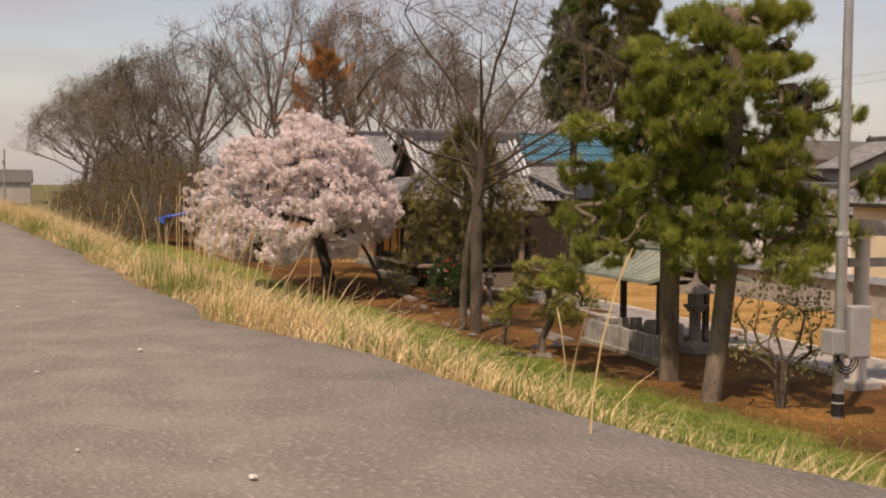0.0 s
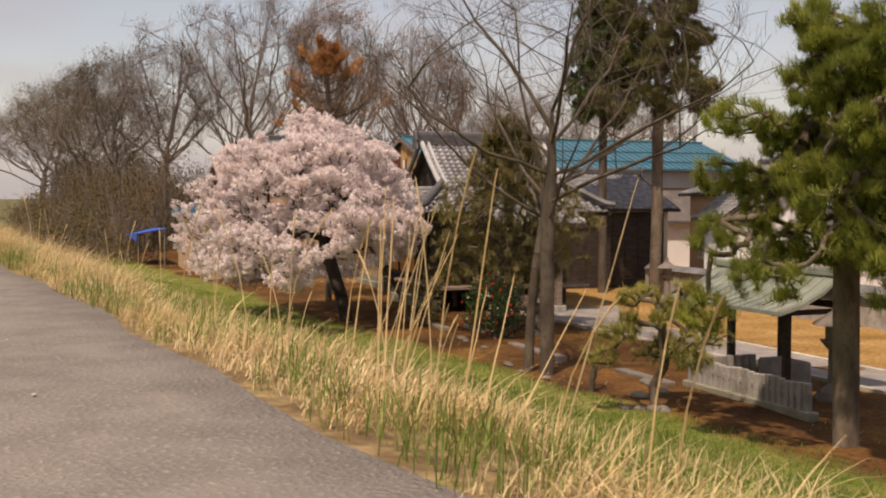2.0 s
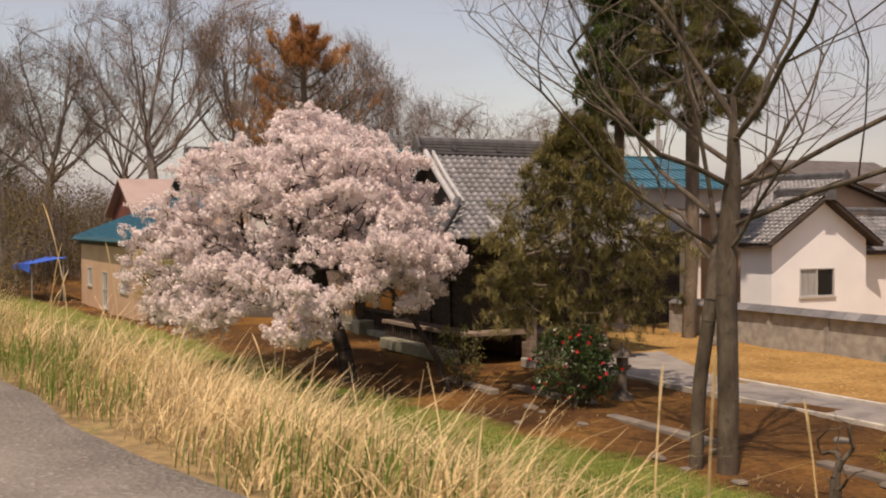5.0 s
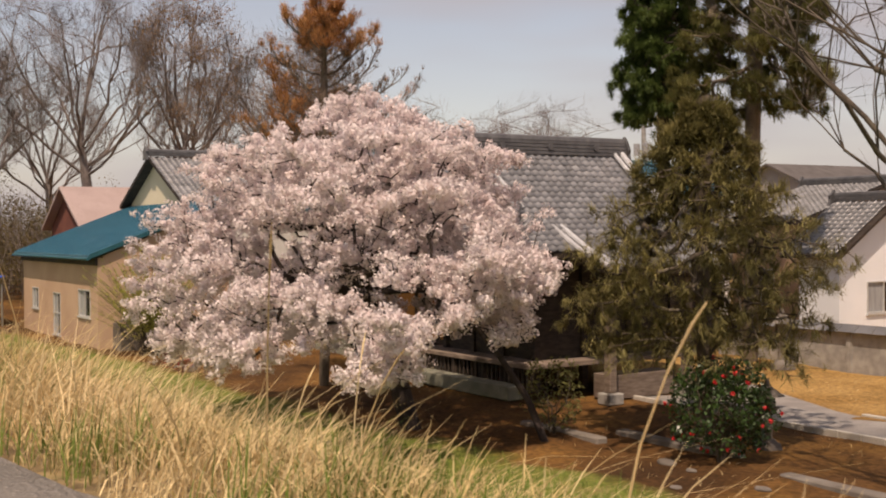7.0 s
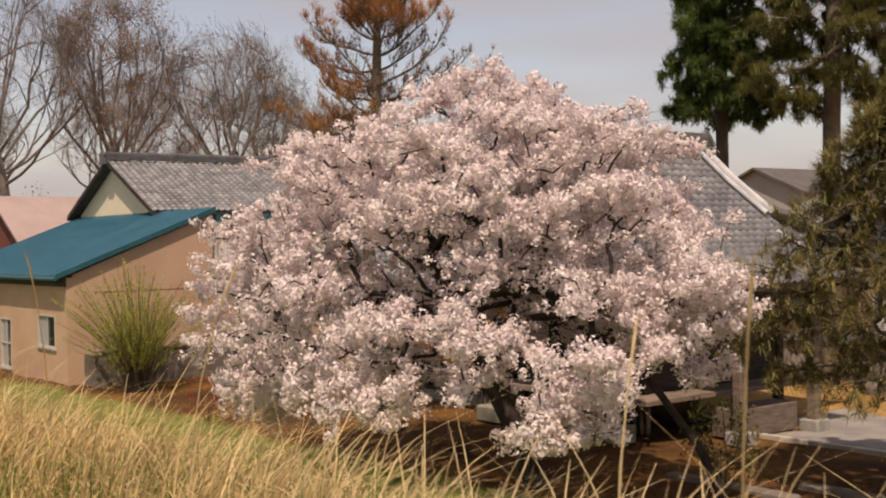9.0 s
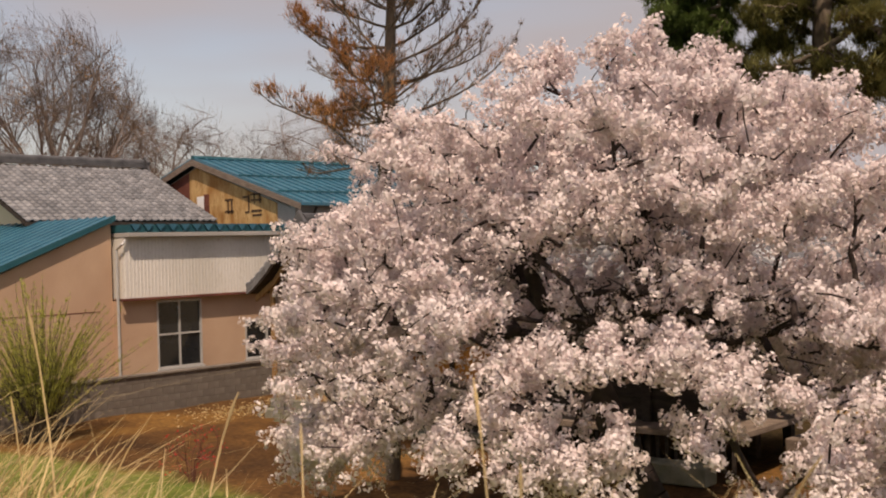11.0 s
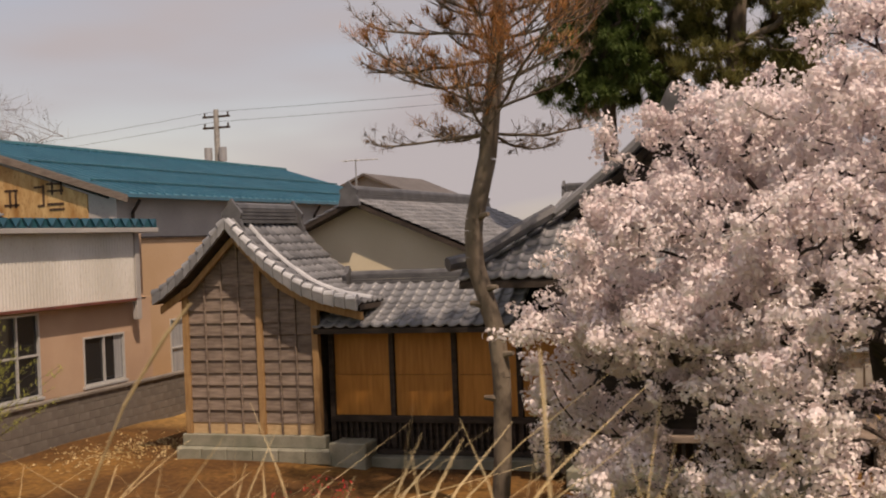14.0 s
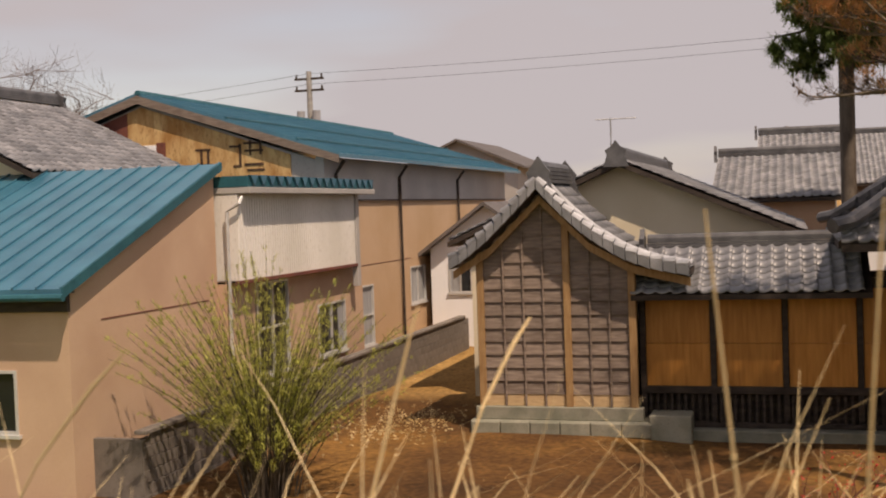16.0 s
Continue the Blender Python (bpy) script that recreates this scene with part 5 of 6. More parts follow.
def vase(rng, trunk, c, rad, limbs0, kids, r0, tip, low=0.0):
    """A leafless crown: limbs sweep up and out of the trunk to a dome, and fork on the way into ever finer ones."""
    P, par, tips = [Vector(p) for p in trunk], list(range(-1, len(trunk) - 1)), []
    c, n = Vector(c), len(trunk)

    def inside(e, lo, hi):
        """Moves an end to the dome's skin."""
        d = e - c
        k = math.sqrt((d.x / rad[0]) ** 2 + (d.y / rad[1]) ** 2 + (d.z / rad[2]) ** 2) + 1e-6
        wave = 1 + 0.09 * math.sin(3 * math.atan2(d.y, d.x) + c.x) + 0.07 * math.sin(6 * d.z / rad[2] + c.y)
        return c + d * (rng.uniform(lo, hi) * wave / k)

    def grow(i, d, end, lvl, wide):
        a = P[i].copy()
        L = (end - a).length
        mid = a + d * L * 0.5 + Vector(rng.normal(0, 0.04, 3)) * L
        k = max(3, min(9, int(L / (0.08 * (rad[0] + rad[2])))))
        nodes, last = [], a
        for m in range(1, k + 1):
            f = m / k
            q = a * (1 - f) ** 2 + mid * 2 * f * (1 - f) + end * f * f + Vector(rng.normal(0, 0.012, 3)) * L * (m < k)
            P.append(q)
            par.append(i)
            i = len(P) - 1
            nodes.append((i, (q - last).normalized()))
            last = q
        if lvl == 0:
            tips.append(i)
            return
        for m in range(kids[lvl - 1]):
            j, dj = nodes[min(k - 1, int(k * (0.25 + 0.7 * m / kids[lvl - 1]) + rng.uniform(0, 0.8)))]
            e = inside(end + (Vector(rng.normal(0, 1, 3)) + Vector((0, 0, 0.25))) * wide, 0.6 + 0.1 * lvl, 1.03)
            e.z = max(e.z, P[j].z + 0.35 * math.hypot(e.x - P[j].x, e.y - P[j].y))
            away = (e - P[j]).normalized()
            grow(j, (dj * 0.45 + away * 0.75 - Vector((0, 0, 0.1))).normalized(), e, lvl - 1, wide * 0.5)

    for k in range(limbs0):
        el = math.asin(min(0.98, low + (1 - low) * (k + 0.5) / limbs0))
        a = k * 2.4 + rng.uniform(-0.3, 0.3)
        out = Vector((math.cos(a) * math.cos(el), math.sin(a) * math.cos(el), math.sin(el)))
        end = inside(c + Vector((out.x * rad[0], out.y * rad[1], out.z * rad[2])), 0.9, 1.0)
        start = n - 1 - int((1 - k / limbs0) * n * 0.35)
        way = (end - P[start]).normalized()
        grow(start, (way + Vector((out.x, out.y, 0)) * 0.22).normalized(), end, len(kids), rad[0] * 0.42)
    P, par, tips = np.array([tuple(p) for p in P]), np.array(par), np.array(tips)
    A = np.zeros(len(P))
    A[tips] = 1
    for i in range(len(P) - 1, 0, -1):
        A[i] = max(A[i], 0.3)
        A[par[i]] += A[i]
    A = np.maximum(A, 1)
    return P, par, tip * A ** (math.log(r0 / tip) / math.log(A[0])), tips


def fine_twigs(t, P, par, r, tips, per, length, width, rng, limit, spread=0.3):
    """The haze of last year's shoots at the ends of the branches."""
    pick = np.concatenate([tips, rng.choice(np.where(r < limit)[0], len(tips) * 2)])
    d = tips_dir(P, par, pick) + np.array([0, 0, 0.4])
    ob = under(new("twig_haze", mesh_of("twig_haze", *needles(P[pick], d, per, length, width, rng, spread), M["twig"])), t)
    ob["kind"] = "stuff"


def bare_tree(name, label, x, y, z0, z1, wide, r0, seed, leaf=None, fork=0.3, share=0.5, group="", size=0.06):
    rng = np.random.default_rng(seed)
    H = z1 - z0
    lean = rng.uniform(-0.4, 0.4, 4)
    trunk = trunk_of([(x, y, z0), (x + lean[0], y + lean[1], z0 + fork * H), (x + lean[2], y + lean[3], z0 + 0.5 * H)], 14)
    P, par, r, tips = vase(rng, trunk, (x, y, z0 + 0.52 * H), (wide * 1.08, wide * 1.08, 0.47 * H), 12, (6, 6), r0, 0.013, 0.02)
    crown = None
    if leaf is not None:
        some = tips[(rng.uniform(size=len(tips)) < share) & (P[tips][:, 2] > z0 + 0.5 * H)]
        crown = flakes(P[some], 40, 0.75, size, rng)
    t = grown(name, label, (x, y, z0), P, par, r, M["twig"], crown, leaf, group=group)
    fine_twigs(t, P, par, r, tips, 4, 1.0, 0.02, rng, 0.03)
    return t


def twin_tree():
    """The bare tree with two trunks between the road and the yard: long sweeping limbs, open, thin-twigged."""
    rng = np.random.default_rng(64)
    t1 = trunk_of([(6.7, 16.2, -0.55), (6.72, 16.2, 1.0), (6.66, 16.2, 2.6), (6.62, 16.25, 3.6), (6.72, 16.3, 4.8), (6.7, 16.3, 6.2)], 18)
    t2 = trunk_of([(6.15, 15.95, -0.55), (6.2, 15.98, 1.0), (6.4, 16.05, 2.4), (6.3, 16.3, 3.4), (6.0, 16.4, 4.4)], 14)
    t = thing("bare_twin_tree", "bare grey tree with twin trunks and wide open crown", "tree", (6.5, 16.2, -0.55))
    for trunk, c, rad, n, kids, r0 in ((t1, (7.2, 16.4, 4.9), (6.0, 5.2, 5.4), 9, (5, 5), 0.19), (t2, (4.9, 16.2, 4.8), (4.6, 4.2, 4.8), 6, (4, 5), 0.13)):
        P, par, r, tips = vase(rng, trunk, c, rad, n, kids, r0, 0.006, 0.08)
        timber(t, P, par, r, M["bark"])
        fine_twigs(t, P, par, r, tips, 4, 0.55, 0.008, rng, 0.02, 0.4)


def shrub(name, label, x, y, z0, z1, wide, n, leaf, seed, per=16, size=0.05, spread=0.16, stems=7, r0=0.03, flower=None, long=1.0, up=0.5, bark="bark"):
    """A bush: stems from the ground, leaves in clumps."""
    rng = np.random.default_rng(seed)
    t = thing(name, label, "shrub", (x, y, z0))
    allv, allf, base, tipsP = [], [], 0, []
    for k in range(stems):
        a = k * 2.4
        tr = trunk_of([(x + 0.05 * math.cos(a), y + 0.05 * math.sin(a), z0 - 0.05), (x + 0.16 * wide * math.cos(a), y + 0.16 * wide * math.sin(a), z0 + (z1 - z0) * 0.35)], 5)
        pts = []
        for _ in range(n // stems):
            f = rng.uniform(0, 1) ** 0.7
            b = a + rng.normal(0, 0.6)
            w = wide * math.sin(min(1, 0.25 + f * 0.8) * math.pi * 0.75) * math.sqrt(rng.uniform(0.1, 1))
            pts.append((x + w * math.cos(b), y + w * math.sin(b), z0 + (z1 - z0) * (0.12 + 0.88 * f) * (1 - 0.15 * w / wide)))
        P, par, r, tips = limbs(tr, np.array(pts), r0, 0.004, 0.2, up, rng)
        v, f = wood(P, par, r)
        allv.append(v), allf.append(f + base)
        base += len(v)
        tipsP.append(P[tips])
        if long > 1.5:
            tipsP.append(P[rng.choice(len(P), len(tips))])
    under(new("stemwork", mesh_of("stemwork", np.concatenate(allv), np.concatenate(allf), M[bark], True)), t)
    c = np.concatenate(tipsP)
    if leaf:
        made = flakes(c, per, spread, size, rng, longer=long) if long < 1.5 else needles(c, np.tile([[0, 0, 1.0]], (len(c), 1)), per * 2, 0.15, 0.013, rng, 0.4)
        under(new("leaves", mesh_of("leaves", *made, M[leaf])), t)
    if flower:
        pick = c[rng.choice(len(c), 46)]
        out = pick + (pick - np.array([x, y, (z0 + z1) / 2])) * 0.12
        for p in out[:40]:
            v, f = flakes(p[None], 14, 0.035, 0.035, rng)
            under(new("flower", mesh_of("flower", v, f, M[flower])), t)
    return t


def spirea():
    """A feathery bush of many arching rods with small leaves."""
    rng = np.random.default_rng(92)
    x, y, z0, n, k = -24.5, 14.4, -0.3, 260, 9
    a, w = rng.uniform(0, 2 * np.pi, n), 2.3 * rng.uniform(0, 1, n) ** 0.7
    top = (3.7 - 0.45 * w) * rng.uniform(0.5, 1.06, n)
    f = np.linspace(0, 1, k)
    px = x + (0.1 + 0.22 * w * rng.uniform(0, 1, n))[:, None] * np.cos(a)[:, None] + (w * np.cos(a))[:, None] * f ** 1.5
    py = y + (0.1 + 0.22 * w * rng.uniform(0, 1, n))[:, None] * np.sin(a)[:, None] + (w * np.sin(a))[:, None] * f ** 1.5
    pz = z0 + (top[:, None] + 0.2) * f ** 0.8
    P = np.stack([px, py, pz], -1) + rng.normal(0, 0.02, (n, k, 3))
    idx = np.arange(n * k).reshape(n, k)
    par = np.where(idx % k == 0, idx, idx - 1).ravel()
    r = np.tile(np.linspace(0.012, 0.003, k), n)
    t = thing("spirea_bush", "feathery yellow-green bush beside the block wall", "shrub", (x, y, z0))
    ob = under(new("rodwork", mesh_of("rodwork", *wood(P.reshape(-1, 3), par, r, 0.03, np.arange(n * k) % k > 0), M["bark"], True)), t)
    ob["kind"] = "stuff"
    s = rng.uniform(0.3, 1, (n, 26))
    j = np.minimum((s * (k - 1)).astype(int), k - 2)
    g = (s * (k - 1) - j)[..., None]
    rows = np.arange(n)[:, None]
    c = (P[rows, j] * (1 - g) + P[rows, j + 1] * g).reshape(-1, 3)
    d = (P[rows, j + 1] - P[rows, j]).reshape(-1, 3)
    d /= np.linalg.norm(d, axis=1, keepdims=True) + 1e-9
    under(new("leaves", mesh_of("leaves", *needles(c, d, 5, 0.075, 0.013, rng, 0.7), M["lime"])), t)


def thicket(name, label, x0, x1, y0, y1, h0, h1, n, seed, leaf="brushleaf"):
    """Overgrown scrub: leaf clumps of uneven height, with sheaves of arching bare stems standing out of them."""
    rng = np.random.default_rng(seed)
    k = n // 9
    bx, by = rng.uniform(x0, x1, k), rng.uniform(y0, y1, k)
    bh = h0 + (h1 - h0) * (0.5 + 0.5 * np.sin(bx * 0.37 + 1) * np.cos(bx * 0.13 + by * 0.5)) * rng.uniform(0.55, 1.25, k)
    x, y = np.repeat(bx, 9) + rng.normal(0, 0.9, k * 9), np.repeat(by, 9) + rng.normal(0, 0.7, k * 9)
    z = height(x, y) + np.repeat(bh, 9) * rng.uniform(0, 1, k * 9) ** 0.7
    v, f = flakes(np.stack([x, y, z], 1), 34, 0.75, 0.075, rng)
    roots = np.stack([bx, by, height(bx, by)], 1)
    roots = np.concatenate([roots, roots + np.stack([0 * bx, 0 * bx, bh * 0.4], 1)])
    sv, sf = needles(roots, np.tile([[0, 0, 1.0]], (2 * k, 1)), 6, float(h1) * 0.5, 0.026, rng, 0.35)
    t = thing(name, label, "scrub", ((x0 + x1) / 2, (y0 + y1) / 2, 0), kind="stuff")
    under(new("leaves", mesh_of("leaves", v, f, M[leaf])), t)
    under(new("stems", mesh_of("stems", sv, sf, M["twig"])), t)


def blades(x, y, h, width, rng, droop=0.6, lean=0.35, wind=(0.25, 0.1)):
    """Bent blades of grass: three stretches each."""
    n = len(x)
    z = height(x, y) - 0.01
    a = rng.uniform(0, 2 * np.pi, n)
    L = np.abs(rng.normal(0, lean, n)) * h
    dx, dy = np.cos(a) * L + wind[0] * h * rng.uniform(0, 1, n), np.sin(a) * L + wind[1] * h * rng.uniform(0, 1, n)
    s = np.stack([-np.sin(a), np.cos(a)], 1)
    sag = droop * rng.uniform(0, 1, n) ** 2
    rows = []
    for f, w in ((0, 1.0), (0.4, 0.9), (0.75, 0.6), (1.0, 0.15)):
        px, py, pz = x + dx * f ** 1.8, y + dy * f ** 1.8, z + h * (f - sag * f ** 3)
        for k in (-1, 1):
            rows.append(np.stack([px + k * s[:, 0] * width * w / 2, py + k * s[:, 1] * width * w / 2, pz], 1))
    v = np.stack(rows, 1)
    q = np.array([[0, 1, 3, 2], [2, 3, 5, 4], [4, 5, 7, 6]])
    return v.reshape(-1, 3), (q[None] + (np.arange(n) * 8)[:, None, None]).reshape(-1, 4)


def tall_by(x):
    return np.interp(x, [-30, -8, 2, 12, 18, 21, 28, 31, 40], [0.66, 0.64, 0.53, 0.47, 0.42, 0.32, 0.28, 0.31, 0.36])


def patch(x, y, s):
    return np.sin(x * 1.3 * s + y * 0.7) * np.sin(y * 1.9 * s - x * 0.43 * s + 1) + 0.5 * np.sin(x * 2.9 * s + 0.7)


def verge():
    rng = np.random.default_rng(71)
    def spread(n, x0, x1, o0, o1):
        x = rng.uniform(x0, x1, n)
        o = o0 + (o1 - o0) * rng.beta(1.6, 1.9, n)
        shift = np.clip((x - 32) / 5, 0, 1.2)
        return x, line(x) + o + shift, o
    parts = []
    for n, x0, x1, w in ((112000, -24, 42, 0.0068), (9000, -70, -24, 0.016), (5000, -150, -70, 0.03), (2500, 42, 60, 0.012)):
        x, y, o = spread(n, x0, x1, 1.8, 4.0)
        keep = ((patch(x, o, 1.0) > -0.75) | (o > 2.5)) & (o < np.interp(x, [-2, 4, 17, 20.5, 25.6, 26.4, 28.2, 29, 32], [3.1, 3.8, 3.6, 2.7, 2.6, 3.3, 3.3, 2.6, 3.2])) & (rng.uniform(size=len(x)) < np.interp(x, [-12, -4, 4], [0.75, 0.75, 1]))
        x, y, o = x[keep], y[keep], o[keep]
        h = tall_by(x) * np.where(rng.uniform(size=len(x)) < 0.8, rng.uniform(0.35, 0.8, len(x)), rng.uniform(0.7, 1.25, len(x))) * np.where(o < 2.1, 0.6, 1) * (1 - 0.28 * np.clip(o - 2.3, 0, 1.5)) * (1 + 0.25 * patch(x, o, 0.6))
        parts.append(blades(x, y, np.maximum(h, 0.12), w * rng.uniform(0.6, 1.3, len(x)), rng, 1.35, 0.8, (0.5, 0.5)))
    join("dry_verge_grass", "dense straw-coloured dead grass along the road edge", parts, M["straw"])
    parts = []
    for n, x0, x1, w in ((42000, -24, 42, 0.0065), (6000, -90, -24, 0.02)):
        x, y, o = spread(n, x0, x1, 1.75, 3.7)
        keep = patch(x, o, 1.0) < np.where(o < 2.35, np.where(x > 21, 0.05, 0.3), np.where(x > 21, -0.6, -0.2))
        x, y, o = x[keep], y[keep], o[keep]
        h = rng.uniform(0.12, 0.34, len(x)) * np.where(x > 20, 0.85, 1)
        parts.append(blades(x, y, h, w * rng.uniform(0.7, 1.3, len(x)), rng, 0.5, 0.45))
    join("fresh_verge_grass", "tufts of fresh green grass in the verge", parts, M["grass"])
    n = 90000
    x = rng.uniform(-30, 42, n)
    o = rng.uniform(2.6, 15.2, n)
    y = line(x) + o
    v = needles(np.stack([x, y, height(x, y) - 0.01], 1), np.tile([[0.15, 0.1, 0.8]], (n, 1)), 1, 0.11, 0.015, rng, 0.4)
    join("slope_turf", "short bright green turf on the dike slope", [v], M["grass"])
    n = 9000
    x = rng.uniform(-30, 42, n)
    y = line(x) + 3.0 + 10 * rng.beta(1.0, 2.2, n)
    join("slope_dry_grass", "scattered dry blades on the dike slope", [blades(x, y, rng.uniform(0.12, 0.34, n), 0.008 * rng.uniform(0.7, 1.4, n), rng, 0.8, 0.6)], M["straw"])
    n = 5200
    x, y = rng.uniform(-30, 30, n), rng.uniform(15.5, 36, n)
    keep = patch(x, y, 0.3) > 0.35
    join("yard_dry_grass", "low dry grass over the yard", [blades(x[keep], y[keep], rng.uniform(0.04, 0.12, keep.sum()), 0.012, rng, 0.8, 0.9)], M["straw"])


def join(name, label, parts, material):
    v = np.concatenate([p[0] for p in parts])
    f, base = [], 0
    for p in parts:
        f.append(p[1] + base)
        base += len(p[0])
    tagged(new(name, mesh_of(name, v, np.concatenate(f), material)), label, "grass", kind="stuff")


def stalks():
    """Single tall dead reeds that stand up out of the verge."""
    rng = random.Random(5)
    spots = [(30.3, 2.2), (30.0, 2.3), (29.2, 2.4), (28.9, 2.0), (28.2, 2.3), (27.4, 2.4), (26.6, 2.1), (26.2, 2.6), (25.9, 2.3), (25.4, 2.2), (24.9, 2.5), (24.2, 2.0), (23.5, 2.4), (22.2, 2.3), (20.8, 2.2), (19.6, 2.6), (14.6, 2.1), (12.9, 2.4), (11.2, 2.2), (8.7, 2.1), (6.6, 2.4), (4.2, 2.3), (2.6, 2.5), (0.9, 2.2), (-0.6, 2.6), (-2.1, 2.3), (-3.4, 2.5), (-4.9, 2.2), (-6.3, 2.6), (-8.0, 2.4), (-9.6, 2.2), (-10.9, 2.4), (-12.2, 2.3), (-13.4, 2.5), (-14.4, 2.2), (-15.3, 2.4), (-16.3, 2.3), (-17.2, 2.6), (-18.1, 2.2)]
    for k in range(44):
        spots.append((rng.uniform(-22, 38), rng.uniform(2.1, 3.6)))
    for k, (x, o) in enumerate(spots):
        y = float(line(x)) + o + 0.25
        z = float(height(x, y))
        h = rng.uniform(0.75, 1.25) if k < 40 else rng.uniform(0.6, 0.95)
        if k > 39 and x < 4:
            h *= 0.8
        a, bend = rng.uniform(0, 6.28), rng.uniform(0.1, 0.5) * h
        dx, dy = math.cos(a) * bend + 0.15 * h, math.sin(a) * bend * 0.6
        pts = [(x + dx * f ** 2, y + dy * f ** 2, z - 0.02 + h * (f - 0.22 * f ** 3 * bend)) for f in (0, 0.25, 0.5, 0.75, 0.92, 1.0)]
        t = thing("dead_reed", "tall dry straw-coloured reed stalk in the verge", "reed", (x, y, z), "dead reeds")
        part("stem", tube(bmesh.new(), pts, [0.0042, 0.004, 0.0036, 0.003, 0.0024, 0.0014], 5), M["straw"], t)
        seed = pts[3:]
        part("seed_head", tube(bmesh.new(), [Vector(p) + Vector((0.0, 0.0, 0.004)) for p in seed], [0.003, 0.0055, 0.0015], 5), M["straw"], t)


def cane_sheaf():
    """A loose sheaf of tall thin canes that lean over the slope."""
    rng = random.Random(12)
    out = []
    for k in range(17):
        x = rng.uniform(25.6, 28.8)
        y = float(line(x)) + rng.uniform(2.5, 3.6)
        out.append(((x, y), (x + rng.uniform(-0.15, 0.3), y + rng.uniform(0.05, 0.5), float(height(x, y)) + rng.uniform(0.75, 1.35))))
    return out


def tall_reeds():
    """A few thick dead canes, bare to the top, that lean out of the verge."""
    rng = random.Random(8)
    for (x0, y0), (x1, y1, z1) in CANES + cane_sheaf():
        z0 = float(height(x0, y0)) - 0.03
        t = thing("tall_cane", "thick bare dead cane leaning out of the verge", "reed", (x0, y0, z0), "dead canes")
        pts = [(x0 + (x1 - x0) * f, y0 + (y1 - y0) * f + rng.uniform(-0.004, 0.004), z0 + (z1 - z0) * f) for f in (0, 0.2, 0.42, 0.62, 0.82, 0.95, 1)]
        part("stem", tube(bmesh.new(), pts, [0.0048, 0.0048, 0.0045, 0.004, 0.0036, 0.003, 0.002], 6), M["straw"], t)
        for k in (1, 2, 3):
            part("node_ring", tube(bmesh.new(), [Vector(pts[k]) - Vector((0, 0, 0.006)), Vector(pts[k]) + Vector((0, 0, 0.006))], 0.0058, 6), M["straw"], t)


CANES = [((-17.39, -0.3), (-17.08, -0.3, 4.04)), ((-16.39, -0.3), (-16.5, -0.3, 4.22)), ((-16.27, -0.28), (-16.18, -0.3, 4.23)), ((28.12, 4.9), (28.29, 4.9, 4.05)), ((28.16, 4.92), (28.25, 4.95, 4.0)), ((28.2, 4.88), (28.33, 4.86, 3.92))]
cherry()
dying_pine()
pines()
cedar()
spreading_conifer()
twin_tree()
WOODS = [(-67.8, 23.8, 21.8, 6.2, None, 0), (-65.3, 30.0, 21.6, 4.2, "rustleaf", 0.6), (-62, 37.0, 18.5, 4.8, "rustleaf", 0.12), (-70, 16.5, 18.0, 5.2, None, 0), (-78, 13, 16.5, 5.5, "brushleaf", 0.7), (-90, 11, 16.0, 6.5, "brushleaf", 0.7),
         (-106, 9, 15.5, 7, "brushleaf", 0.6), (-124, 8, 14.5, 8, "brushleaf", 0.5), (-88, 26, 18.0, 6, None, 0), (-78, 36, 17.0, 5.5, None, 0), (-66, 41, 15.5, 6, None, 0), (-70, 50, 14, 6.5, None, 0), (-62, 58, 13.0, 6.5, None, 0)]
for k, (x, y, top, wide, leaf, share) in enumerate(WOODS):
    bare_tree("bare_zelkova", "tall leafless zelkova with a domed crown of fine twigs" if leaf is None else "tall nearly bare tree with brown leaf remnants", x, y, -0.3, top, wide, 0.36, 100 + k, M[leaf] if leaf else None, 0.3, share, "bare trees beyond the works")
thicket("scrub_thicket", "olive-brown overgrown scrub beside the dike", -125, -42, 5, 13, 2.2, 5.0, 3000, 81)
thicket("far_scrub", "brown scrub below the bare trees", -115, -56, 11, 26, 3.5, 7.5, 2600, 82)
thicket("dark_thicket", "dark evergreen growth among bare trees", -112, -62, 9, 17, 5.0, 10.0, 1900, 83, "brushleaf")
shrub("camellia_bush", "rounded dark camellia bush with red flowers", -0.7, 17.9, -0.55, 1.5, 1.05, 340, "camellia", 91, 14, 0.045, 0.17, 7, 0.035, "redflower")
spirea()
shrub("leafless_bush", "dark leafless bush with sparse leaves", 20.2, 18.0, -0.5, 2.4, 1.2, 150, "dimneedle", 93, 5, 0.05, 0.14, 5, 0.045)
shrub("pruned_tree", "small pruned bare tree with knobbly limbs", 9.3, 16.1, -0.5, 1.1, 0.6, 40, None, 94, stems=2, r0=0.07)
shrub("red_sapling", "low reddish sapling in the yard", -15.8, 12.4, 0.1, 1.1, 0.7, 70, "redflower", 95, 3, 0.02, 0.08, 4, 0.015, bark="redrust")
shrub("green_bush", "small green bush by the hall", -4.9, 17.0, -0.5, 1.3, 0.7, 120, "dimneedle", 96, 8, 0.04, 0.14, 5, 0.02)
verge()
stalks()
tall_reeds()


